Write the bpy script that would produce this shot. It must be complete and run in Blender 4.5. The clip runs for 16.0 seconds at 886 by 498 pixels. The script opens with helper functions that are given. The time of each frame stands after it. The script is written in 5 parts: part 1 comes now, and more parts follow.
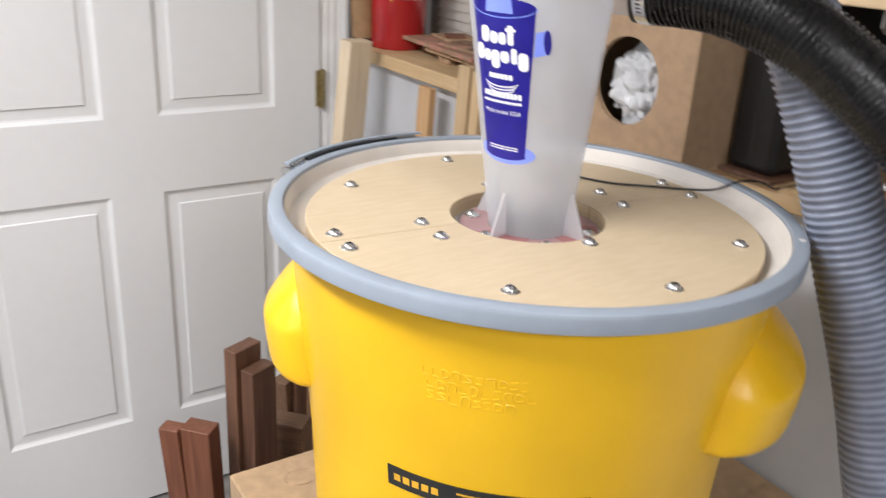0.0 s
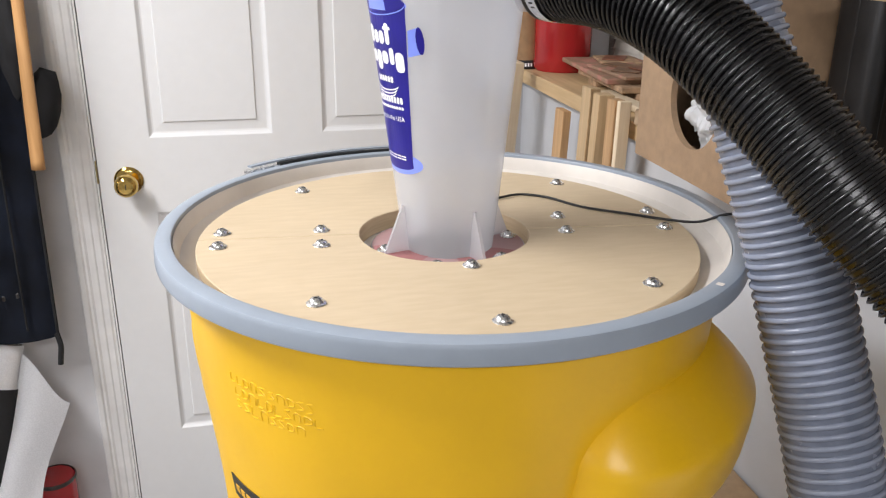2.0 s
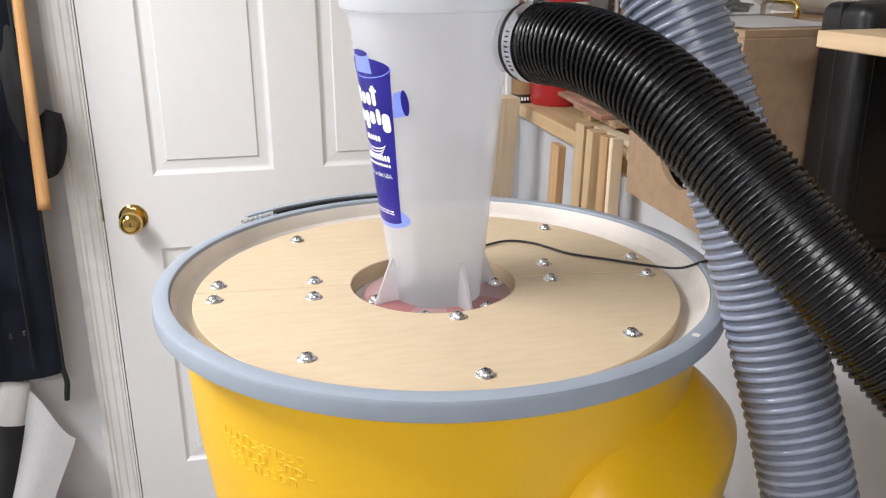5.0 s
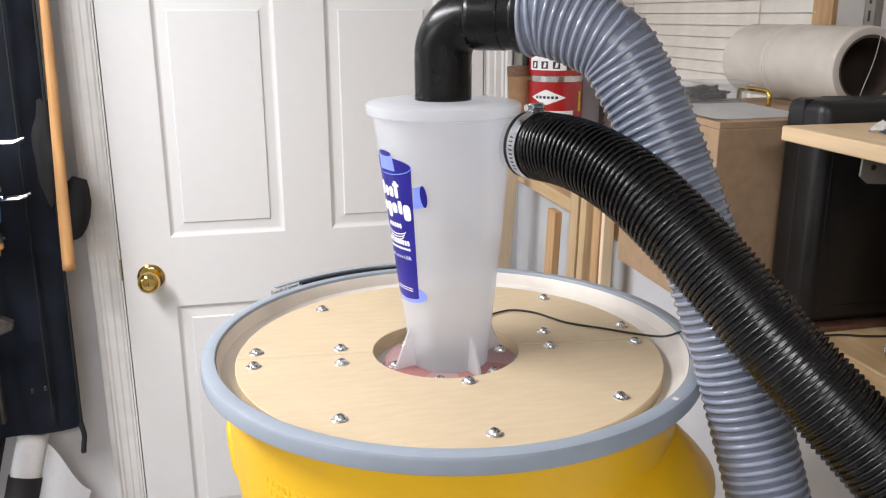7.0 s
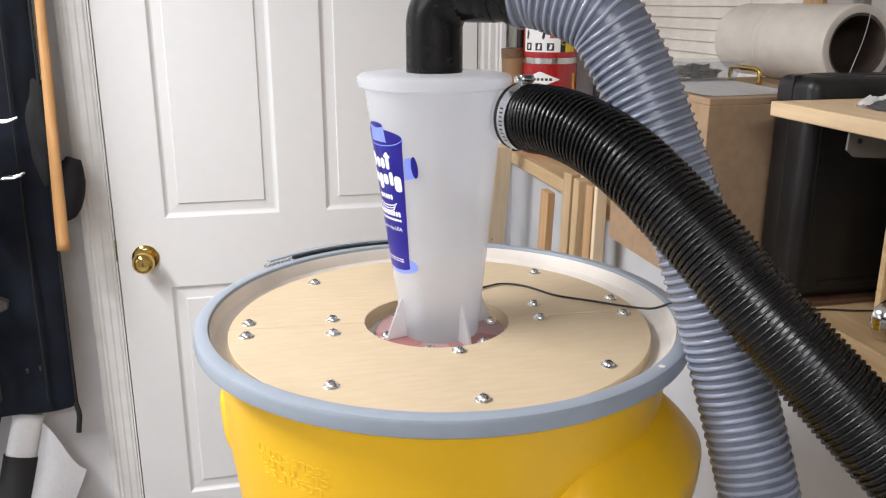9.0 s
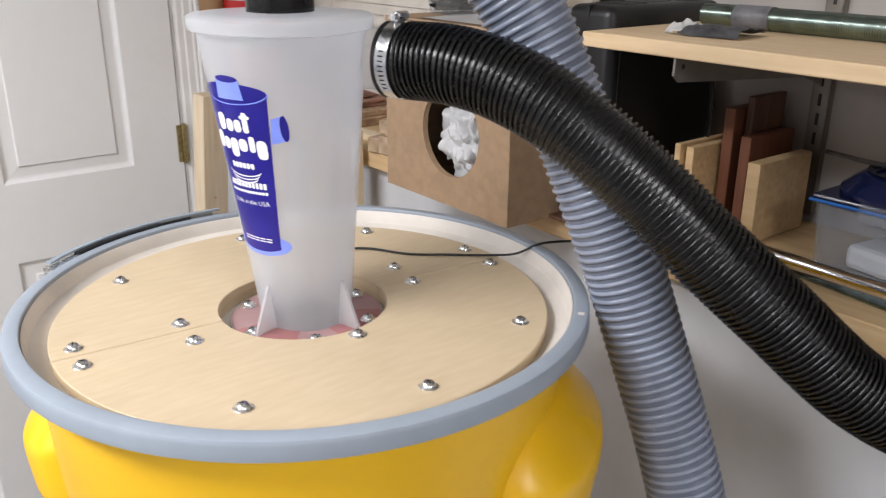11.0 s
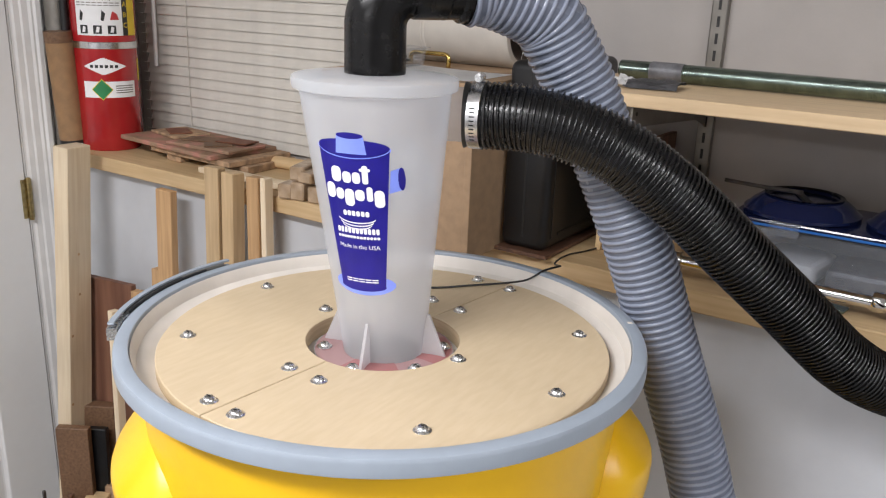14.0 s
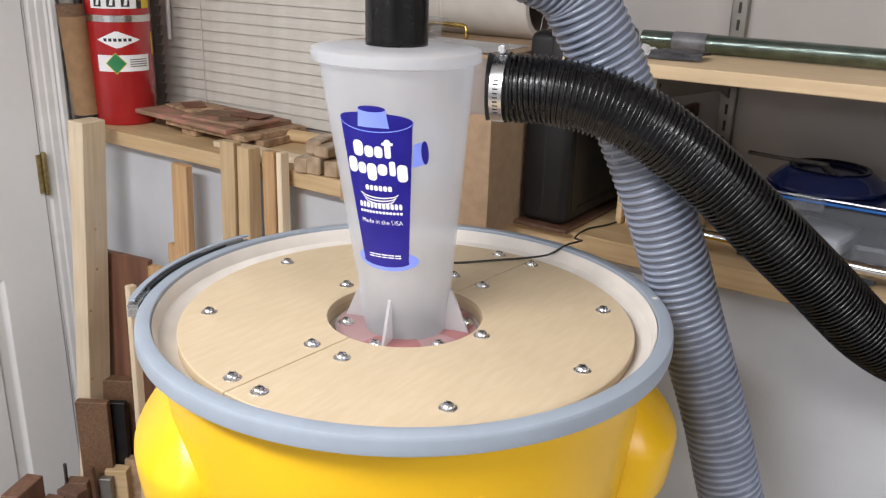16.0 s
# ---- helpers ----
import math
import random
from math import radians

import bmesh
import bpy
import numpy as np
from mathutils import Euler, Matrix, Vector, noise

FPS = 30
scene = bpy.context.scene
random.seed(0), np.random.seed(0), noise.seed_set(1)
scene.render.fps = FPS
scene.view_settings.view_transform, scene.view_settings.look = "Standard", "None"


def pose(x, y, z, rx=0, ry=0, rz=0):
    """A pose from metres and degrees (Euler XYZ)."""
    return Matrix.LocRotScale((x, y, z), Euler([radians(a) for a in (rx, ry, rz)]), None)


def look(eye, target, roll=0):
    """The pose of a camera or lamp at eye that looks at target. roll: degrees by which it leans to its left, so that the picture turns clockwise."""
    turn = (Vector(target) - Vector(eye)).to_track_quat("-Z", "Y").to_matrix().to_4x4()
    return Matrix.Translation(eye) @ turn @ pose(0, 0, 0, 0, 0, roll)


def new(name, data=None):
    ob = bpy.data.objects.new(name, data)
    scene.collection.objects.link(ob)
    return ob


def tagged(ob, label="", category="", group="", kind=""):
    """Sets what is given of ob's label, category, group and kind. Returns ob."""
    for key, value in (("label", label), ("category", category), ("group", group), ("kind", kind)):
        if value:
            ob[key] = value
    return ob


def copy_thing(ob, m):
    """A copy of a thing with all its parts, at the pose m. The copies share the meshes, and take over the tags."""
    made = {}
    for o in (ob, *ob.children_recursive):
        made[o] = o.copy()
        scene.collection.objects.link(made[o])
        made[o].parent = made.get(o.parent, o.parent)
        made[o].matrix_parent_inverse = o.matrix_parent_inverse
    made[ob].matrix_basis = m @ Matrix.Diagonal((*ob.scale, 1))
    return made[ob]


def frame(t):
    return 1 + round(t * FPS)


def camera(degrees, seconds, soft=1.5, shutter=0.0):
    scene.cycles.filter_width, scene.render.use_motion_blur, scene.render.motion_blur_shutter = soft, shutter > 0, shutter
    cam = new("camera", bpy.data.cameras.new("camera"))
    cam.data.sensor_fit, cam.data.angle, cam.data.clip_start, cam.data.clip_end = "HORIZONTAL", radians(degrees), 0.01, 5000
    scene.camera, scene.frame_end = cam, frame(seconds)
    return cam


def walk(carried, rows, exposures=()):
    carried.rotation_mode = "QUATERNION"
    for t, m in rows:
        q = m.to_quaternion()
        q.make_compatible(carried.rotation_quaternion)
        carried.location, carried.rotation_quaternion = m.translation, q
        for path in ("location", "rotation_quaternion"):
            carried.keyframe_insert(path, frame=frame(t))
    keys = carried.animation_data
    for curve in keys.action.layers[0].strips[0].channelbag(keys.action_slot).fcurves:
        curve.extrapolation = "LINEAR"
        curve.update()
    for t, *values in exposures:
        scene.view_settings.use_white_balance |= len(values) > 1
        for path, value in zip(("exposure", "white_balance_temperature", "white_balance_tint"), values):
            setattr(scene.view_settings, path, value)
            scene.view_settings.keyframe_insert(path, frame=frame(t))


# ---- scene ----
cam = camera(55.3, 16.0, soft=1.2, shutter=0.4)
PATH = [
    (0, (-0.049, 0.199, 1.494), (0.987, 1.74, 0.752), 3.2),
    (0.5, (0.011, 0.152, 1.495), (0.743, 1.88, 0.803), 5.1),
    (1, (0.132, 0.067, 1.517), (0.526, 1.912, 0.852), -2.8),
    (1.5, (0.252, 0.106, 1.503), (0.636, 1.948, 0.825), -1.1),
    (2, (0.302, 0.102, 1.47), (0.718, 1.931, 0.778), 0.6),
    (2.5, (0.303, 0.096, 1.493), (0.705, 1.942, 0.838), 0.6),
    (3, (0.3, 0.09, 1.493), (0.699, 1.937, 0.839), 0.5),
    (3.5, (0.3, 0.091, 1.496), (0.701, 1.937, 0.839), 0.4),
    (5.8, (0.321, 0.077, 1.504), (0.726, 1.94, 0.899), -0.6),
    (6, (0.321, 0.073, 1.507), (0.727, 1.941, 0.92), -0.5),
    (6.5, (0.288, 0.023, 1.556), (0.694, 1.907, 1.022), -0.1),
    (7, (0.279, -0.007, 1.561), (0.699, 1.874, 1.027), -0.2),
    (7.5, (0.283, -0.004, 1.553), (0.717, 1.87, 1.007), -0.4),
    (8, (0.285, -0.004, 1.552), (0.722, 1.87, 1.005), -0.4),
    (8.5, (0.28, -0.012, 1.554), (0.711, 1.861, 1.001), -0.3),
    (9, (0.281, -0.021, 1.547), (0.709, 1.85, 0.986), -0.0),
    (9.5, (0.272, -0.046, 1.549), (0.808, 1.793, 0.973), 0.5),
    (9.7, (0.264, -0.045, 1.546), (0.909, 1.752, 0.952), 0.8),
    (11.8, (-0.024, 0.3, 1.538), (1.413, 1.505, 0.844), 0.8),
    (12, (-0.064, 0.311, 1.539), (1.447, 1.434, 0.866), 1.3),
    (12.5, (-0.137, 0.317, 1.554), (1.457, 1.368, 0.958), 2.3),
    (13, (-0.151, 0.325, 1.554), (1.447, 1.387, 0.989), 2.8),
    (13.5, (-0.156, 0.332, 1.557), (1.428, 1.401, 0.966), 2.4),
    (14, (-0.159, 0.33, 1.559), (1.428, 1.391, 0.964), 2.1),
    (14.5, (-0.159, 0.334, 1.554), (1.417, 1.402, 0.942), 2.2),
    (15, (-0.159, 0.339, 1.553), (1.396, 1.428, 0.924), 1.9),
    (15.5, (-0.156, 0.345, 1.553), (1.384, 1.435, 0.889), 1.6),
    (16, (-0.156, 0.345, 1.557), (1.4, 1.416, 0.901), 1.7),
]
walk(cam, [(t, look(eye, target, roll)) for t, eye, target, roll in PATH],
     [(0.0, 0.03), (3.5, 0.08), (6.2, 0.13), (9.5, 0.07), (12.0, -0.05), (14.0, -0.08), (16.0, -0.04)])


# ---------- world, lights, exposure ----------
world = bpy.data.worlds.new("world")
scene.world = world
world.use_nodes = True
world.node_tree.nodes["Background"].inputs[0].default_value = (0.9, 0.93, 1.0, 1)
world.node_tree.nodes["Background"].inputs[1].default_value = 0.02
FLOOR, CEIL = -0.05, 2.42
WX, WY = 1.22, 2.20  # faces of the window wall and of the door wall


def ceiling_tube(x, y, power, sx=0.25, sy=1.2, rz=0.0):
    la = bpy.data.lights.new("ceiling_lamp_light", "AREA")
    la.shape, la.size, la.size_y, la.energy, la.color = "RECTANGLE", sx, sy, power, (0.97, 0.957, 0.985)
    ob = new("ceiling_lamp_light", la)
    ob.matrix_world = pose(x, y, CEIL - 0.09, 0, 0, rz)
    return ob


ceiling_tube(-0.75, 1.0, 58.0, 0.28, 1.2)
# added fill behind the camera, brightens surfaces facing it; no known fixture
ceiling_tube(-0.2, -1.3, 42.0, 1.25, 0.28)
# assumed far lamp, out of view: low light reaches under the shelf
ceiling_tube(-3.6, 0.3, 72.0, 0.5, 1.6)

# ---------- materials ----------


def material(name, col, rough=0.5, metal=0.0, vary=0.08, scale=30.0, bump=0.0, bscale=200.0, col2=None, stretch=(1, 1, 1),
             coarse=3.0, coat=0.0, spec=0.5, random=0.0, trans=0.0, contrast=(0.35, 0.65)):
    """Principled surface with fine and coarse variation and a fine relief. Colours are linear."""
    m = bpy.data.materials.new(name)
    m.use_nodes = True
    nt = m.node_tree
    n, l = nt.nodes, nt.links
    b = n["Principled BSDF"]
    tc = n.new("ShaderNodeTexCoord")
    mp = n.new("ShaderNodeMapping")
    mp.inputs["Scale"].default_value = stretch
    l.new(tc.outputs["Object"], mp.inputs["Vector"])
    n1 = n.new("ShaderNodeTexNoise")
    n1.inputs["Scale"].default_value = scale
    n1.inputs["Detail"].default_value = 6
    l.new(mp.outputs["Vector"], n1.inputs["Vector"])
    n2 = n.new("ShaderNodeTexNoise")
    n2.inputs["Scale"].default_value = coarse
    n2.inputs["Detail"].default_value = 3
    l.new(tc.outputs["Object"], n2.inputs["Vector"])
    ramp = n.new("ShaderNodeValToRGB")
    c2 = col2 or tuple(min(1.0, v * (1 + 2.0 * vary)) for v in col)
    c1 = col if col2 else tuple(v * (1 - 2.0 * vary) for v in col)
    ramp.color_ramp.elements[0].position, ramp.color_ramp.elements[1].position = contrast
    ramp.color_ramp.elements[0].color = (*c1, 1)
    ramp.color_ramp.elements[1].color = (*c2, 1)
    l.new(n1.outputs["Fac"], ramp.inputs["Fac"])
    hsv = n.new("ShaderNodeHueSaturation")
    mr = n.new("ShaderNodeMapRange")
    mr.inputs["From Min"].default_value, mr.inputs["From Max"].default_value = 0.3, 0.7
    mr.inputs["To Min"].default_value, mr.inputs["To Max"].default_value = 1 - vary, 1 + vary
    l.new(n2.outputs["Fac"], mr.inputs["Value"])
    val = mr.outputs["Result"]
    if random:
        oi = n.new("ShaderNodeObjectInfo")
        mr2 = n.new("ShaderNodeMapRange")
        mr2.inputs["To Min"].default_value, mr2.inputs["To Max"].default_value = 1 - random, 1 + random
        l.new(oi.outputs["Random"], mr2.inputs["Value"])
        mu = n.new("ShaderNodeMath")
        mu.operation = "MULTIPLY"
        l.new(val, mu.inputs[0]), l.new(mr2.outputs["Result"], mu.inputs[1])
        val = mu.outputs[0]
    l.new(val, hsv.inputs["Value"])
    l.new(ramp.outputs["Color"], hsv.inputs["Color"])
    l.new(hsv.outputs["Color"], b.inputs["Base Color"])
    rr = n.new("ShaderNodeMapRange")
    rr.inputs["To Min"].default_value, rr.inputs["To Max"].default_value = max(0.02, rough * 0.8), min(1.0, rough * 1.2)
    l.new(n1.outputs["Fac"], rr.inputs["Value"])
    l.new(rr.outputs["Result"], b.inputs["Roughness"])
    b.inputs["Metallic"].default_value = metal
    b.inputs["Coat Weight"].default_value = coat
    b.inputs["Coat Roughness"].default_value = 0.15
    b.inputs["Specular IOR Level"].default_value = spec
    b.inputs["Transmission Weight"].default_value = trans
    if bump:
        n3 = n.new("ShaderNodeTexNoise")
        n3.inputs["Scale"].default_value = bscale
        n3.inputs["Detail"].default_value = 3
        l.new(mp.outputs["Vector"], n3.inputs["Vector"])
        bp = n.new("ShaderNodeBump")
        bp.inputs["Strength"].default_value = bump
        bp.inputs["Distance"].default_value = 0.002
        l.new(n3.outputs["Fac"], bp.inputs["Height"])
        l.new(bp.outputs["Normal"], b.inputs["Normal"])
    return m


def milky(name, col, clear, glow, rough):
    """Translucent moulded plastic: a glossy skin over a body that lets light through."""
    m = material(name, col, rough, vary=0.03, scale=25, coarse=6, bump=0.05, bscale=60)
    n, l = m.node_tree.nodes, m.node_tree.links
    b, out = n["Principled BSDF"], n["Material Output"]
    tl = n.new("ShaderNodeBsdfTranslucent")
    tl.inputs["Color"].default_value = (*col, 1)
    tp = n.new("ShaderNodeBsdfTransparent")
    tp.inputs["Color"].default_value = (0.93, 0.94, 0.96, 1)
    m1, m2 = n.new("ShaderNodeMixShader"), n.new("ShaderNodeMixShader")
    m1.inputs[0].default_value, m2.inputs[0].default_value = glow, clear
    l.new(b.outputs[0], m1.inputs[1]), l.new(tl.outputs[0], m1.inputs[2])
    l.new(m1.outputs[0], m2.inputs[1]), l.new(tp.outputs[0], m2.inputs[2])
    l.new(m2.outputs[0], out.inputs["Surface"])
    return m


def wood(name, dark, light, ring=26.0, along="Z", rough=0.55, bump=0.12, random=0.12):
    """Sawn or planed wood: grain stretched along one axis, with a broad figure."""
    s = {"X": (0.06, 1, 1), "Y": (1, 0.06, 1), "Z": (1, 1, 0.06)}[along]
    return material(name, dark, rough, vary=0.1, scale=ring * 4, col2=light, stretch=s, bump=bump, bscale=260, coarse=5, random=random, contrast=(0.3, 0.7))


M = {}
M["door"] = material("door_paint", (0.77, 0.775, 0.77), 0.38, vary=0.004, scale=40, coarse=1.2, bump=0.04, bscale=160)
M["trim"] = material("trim_paint", (0.78, 0.775, 0.76), 0.35, vary=0.02, scale=20, bump=0.04, bscale=120)
M["wall"] = material("wall_paint", (0.70, 0.70, 0.71), 0.75, vary=0.025, scale=9, coarse=1.5, bump=0.1, bscale=260)
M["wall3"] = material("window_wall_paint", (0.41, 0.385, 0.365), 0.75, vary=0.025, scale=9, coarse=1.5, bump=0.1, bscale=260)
M["wall2"] = material("lower_wall_paint", (0.55, 0.565, 0.59), 0.6, vary=0.03, scale=8, coarse=1.5, bump=0.08, bscale=220)
M["ceil"] = material("ceiling_paint", (0.75, 0.75, 0.74), 0.9, vary=0.02, scale=6, bump=0.1)
M["concrete"] = material("concrete", (0.22, 0.21, 0.2), 0.8, vary=0.12, scale=18, coarse=2, bump=0.2, bscale=120)
M["yellow"] = material("drum_yellow", (0.83, 0.485, 0.010), 0.33, vary=0.02, scale=10, coarse=2.5, bump=0.08, bscale=140)
M["ring"] = material("ring_paint", (0.30, 0.345, 0.40), 0.34, vary=0.015, scale=40, coarse=8, bump=0.05, bscale=250)
M["lidwhite"] = material("lid_plastic", (0.69, 0.645, 0.585), 0.5, vary=0.05, scale=12, coarse=7, bump=0.1, bscale=120)
M["ply"] = material("birch_ply", (0.565, 0.447, 0.290), 0.6, vary=0.035, scale=110, col2=(0.605, 0.485, 0.325), stretch=(0.3, 1.4, 1), coarse=11, bump=0.025, bscale=500)
M["plyedge"] = material("ply_edge", (0.44, 0.33, 0.20), 0.65, vary=0.05, scale=220, col2=(0.56, 0.44, 0.28), stretch=(0.05, 0.05, 1), bump=0.2, bscale=300)
M["zinc"] = material("zinc_screw", (0.80, 0.80, 0.79), 0.27, 1.0, vary=0.08, scale=300)
M["steel"] = material("stainless_band", (0.66, 0.66, 0.66), 0.22, 1.0, vary=0.05, scale=200)
M["dark"] = material("dark_slot", (0.02, 0.02, 0.02), 0.6, vary=0.05)
M["brass"] = material("polished_brass", (0.62, 0.43, 0.13), 0.13, 1.0, vary=0.05, scale=60)
M["oldbrass"] = material("worn_brass", (0.38, 0.30, 0.14), 0.35, 1.0, vary=0.12, scale=120)
M["milky"] = milky("cyclone_plastic", (0.96, 0.972, 0.985), 0.61, 0.62, 0.12)
M["fin"] = milky("fin_plastic", (0.80, 0.79, 0.80), 0.45, 0.45, 0.25)
M["lidmilk"] = milky("cap_plastic", (0.94, 0.97, 1.0), 0.56, 0.55, 0.14)
M["navyprint"] = material("label_navy", (0.012, 0.008, 0.22), 0.3, vary=0.04, scale=40)
M["blueprint"] = material("label_pale_blue", (0.22, 0.30, 0.86), 0.3, vary=0.03, scale=40)
M["whiteprint"] = material("label_white", (0.85, 0.85, 0.86), 0.4, vary=0.02)
M["blackprint"] = material("print_black", (0.02, 0.02, 0.02), 0.5, vary=0.05)
M["abs"] = material("black_pipe", (0.005, 0.0048, 0.0048), 0.26, vary=0.2, scale=90, coarse=12, bump=0.03, bscale=120, spec=0.3)
M["blackhose"] = material("black_hose", (0.0045, 0.0045, 0.005), 0.27, vary=0.15, scale=60, coarse=10)
M["greyrib"] = material("grey_hose_rib", (0.235, 0.262, 0.33), 0.2, vary=0.06, scale=30, coarse=6)
M["greyweb"] = material("grey_hose_web", (0.145, 0.165, 0.215), 0.26, vary=0.08, scale=30, coarse=6)
M["blackplastic"] = material("black_case_plastic", (0.005, 0.005, 0.0055), 0.42, vary=0.15, scale=20, bump=0.12, bscale=400)
M["rubber"] = material("rubber", (0.01, 0.01, 0.01), 0.5, vary=0.1)
M["mdf"] = material("brown_board", (0.335, 0.225, 0.135), 0.7, vary=0.05, scale=60, coarse=3, bump=0.1, bscale=500)
M["cardboard"] = material("cardboard", (0.42, 0.29, 0.17), 0.8, vary=0.05, scale=50, stretch=(1, 1, 0.2), coarse=3, bump=0.1, bscale=300)
M["pine"] = wood("pine", (0.68, 0.54, 0.36), (0.79, 0.67, 0.49))
M["bench"] = wood("bench_pine", (0.54, 0.37, 0.19), (0.68, 0.50, 0.285), along="Y")
M["shelf"] = wood("shelf_pine", (0.58, 0.42, 0.245), (0.70, 0.53, 0.33), along="Y", random=0.02)
M["fir"] = wood("fir_stick", (0.38, 0.22, 0.10), (0.54, 0.345, 0.175))
M["walnut"] = wood("brown_hardwood", (0.085, 0.040, 0.024), (0.17, 0.085, 0.05), along="Z")
M["walnutend"] = wood("brown_endgrain", (0.12, 0.064, 0.034), (0.21, 0.118, 0.065), along="X", ring=40)
M["tan"] = wood("tan_board", (0.44, 0.305, 0.165), (0.57, 0.415, 0.24))
M["mahog"] = wood("red_hardwood", (0.135, 0.047, 0.024), (0.23, 0.088, 0.046), along="Z")
M["redply"] = wood("stained_ply", (0.12, 0.05, 0.03), (0.24, 0.115, 0.07), along="Z", ring=12)
M["oldboard"] = material("old_painted_board", (0.30, 0.19, 0.12), 0.75, vary=0.15, scale=26, col2=(0.42, 0.20, 0.15), coarse=12, bump=0.3, bscale=160, contrast=(0.47, 0.6))
M["boardedge"] = material("old_board_edge", (0.38, 0.25, 0.15), 0.8, vary=0.15, scale=60, bump=0.3)
M["red"] = material("extinguisher_red", (0.42, 0.014, 0.018), 0.25, vary=0.05, scale=12, coat=0.4)
M["paper"] = material("white_paper", (0.86, 0.86, 0.86), 0.7, vary=0.02)
M["signyellow"] = material("sign_yellow", (0.75, 0.55, 0.03), 0.5, vary=0.04)
M["green"] = material("sign_green", (0.02, 0.22, 0.07), 0.5, vary=0.05)
M["blind"] = material("blind_slat", (0.66, 0.625, 0.56), 0.45, vary=0.03, scale=20, coarse=4)
M["cloth"] = material("navy_cloth", (0.011, 0.016, 0.03), 0.85, vary=0.2, scale=12, coarse=5, bump=0.3, bscale=900)
M["blackcloth"] = material("black_cloth", (0.008, 0.008, 0.009), 0.9, vary=0.2, scale=30, bump=0.3, bscale=700)
M["limeprint"] = material("lime_print", (0.25, 0.55, 0.03), 0.6, vary=0.05)
M["orange"] = material("orange_plastic", (0.80, 0.13, 0.03), 0.35, vary=0.04)
M["blue"] = material("blue_plastic", (0.02, 0.14, 0.48), 0.35, vary=0.05)
M["bluelid"] = material("blue_lid", (0.008, 0.013, 0.05), 0.16, vary=0.06)
M["yellowp"] = material("yellow_plastic", (0.72, 0.40, 0.03), 0.4, vary=0.05)
M["purple"] = material("purple_plastic", (0.05, 0.035, 0.26), 0.4, vary=0.05)
M["iron"] = material("dark_iron", (0.10, 0.09, 0.085), 0.45, 0.8, vary=0.15, scale=60)
M["chrome"] = material("chrome", (0.75, 0.74, 0.72), 0.12, 1.0, vary=0.06, scale=60)
M["greysteel"] = material("grey_bracket", (0.24, 0.225, 0.20), 0.42, 0.6, vary=0.06)
M["tin"] = material("grey_tape", (0.16, 0.16, 0.17), 0.45, 0.2, vary=0.15, scale=50, bump=0.3, bscale=80)
M["greenrod"] = material("threaded_rod", (0.22, 0.275, 0.24), 0.24, 1.0, vary=0.1, scale=60)
M["film"] = milky("stretch_film", (0.88, 0.83, 0.75), 0.30, 0.35, 0.07)
# brown card, darkened in the colour for the shade deep inside the roll
M["filmcore"] = material("shaded_core", (0.07, 0.05, 0.04), 0.6, vary=0.1, scale=40)
M["clearbox"] = milky("clear_tray", (0.72, 0.70, 0.66), 0.88, 0.3, 0.08)
M["clearbin"] = milky("clear_bin", (0.55, 0.58, 0.62), 0.84, 0.3, 0.1)
M["mesh"] = material("white_mat", (0.75, 0.75, 0.76), 0.8, vary=0.03, scale=350, bump=0.5, bscale=500)
M["blackmat"] = material("black_mat", (0.011, 0.011, 0.012), 0.8, vary=0.2, scale=350, bump=0.5, bscale=500)
M["redgum"] = milky("red_sealant", (0.66, 0.27, 0.26), 0.50, 0.3, 0.35)
M["gumfilm"] = milky("pink_smear", (0.64, 0.36, 0.35), 0.42, 0.3, 0.3)
M["labelred"] = material("label_red", (0.50, 0.05, 0.05), 0.4, vary=0.05)
M["bag"] = milky("white_bag", (0.86, 0.87, 0.88), 0.12, 0.3, 0.14)
M["toolwood"] = wood("orange_handle_wood", (0.38, 0.19, 0.065), (0.54, 0.30, 0.12))
M["tube"] = material("tube_card", (0.30, 0.175, 0.085), 0.7, vary=0.06, scale=40, coarse=6, bump=0.1)
M["wrap"] = material("packing_wrap", (0.36, 0.25, 0.15), 0.22, vary=0.2, scale=30, col2=(0.55, 0.42, 0.30), coarse=20, bump=0.6, bscale=60)

# ---------- building helpers ----------


def thing(name, at=(0, 0, 0), rz=0.0, label="", category="", group="", kind=""):
    e = new(name)
    e.matrix_world = pose(*at, 0, 0, rz)
    return tagged(e, label, category, group, kind)


def part(name, bm, mat, parent=None, label="", smooth=False, m=None):
    """Link a bmesh as one mesh object, under a thing or under a part."""
    me = bpy.data.meshes.new(name)
    crisp = smooth
    if smooth:
        for f in bm.faces:
            f.smooth = True
    bm.normal_update()
    bm.to_mesh(me)
    bm.free()
    if crisp:
        me.set_sharp_from_angle(angle=radians(38))
    for k in (mat if isinstance(mat, (list, tuple)) else [mat]):
        me.materials.append(M[k])
    ob = new(name, me)
    if parent:
        ob.parent = parent
    if m is not None:
        ob.matrix_basis = m
    if label:
        ob["label"] = label
    return ob


def again(name, src, parent, m=None):
    """A piece that shares the mesh of another piece."""
    ob = new(name, src.data)
    ob.parent = parent
    if m is not None:
        ob.matrix_basis = m
    return ob


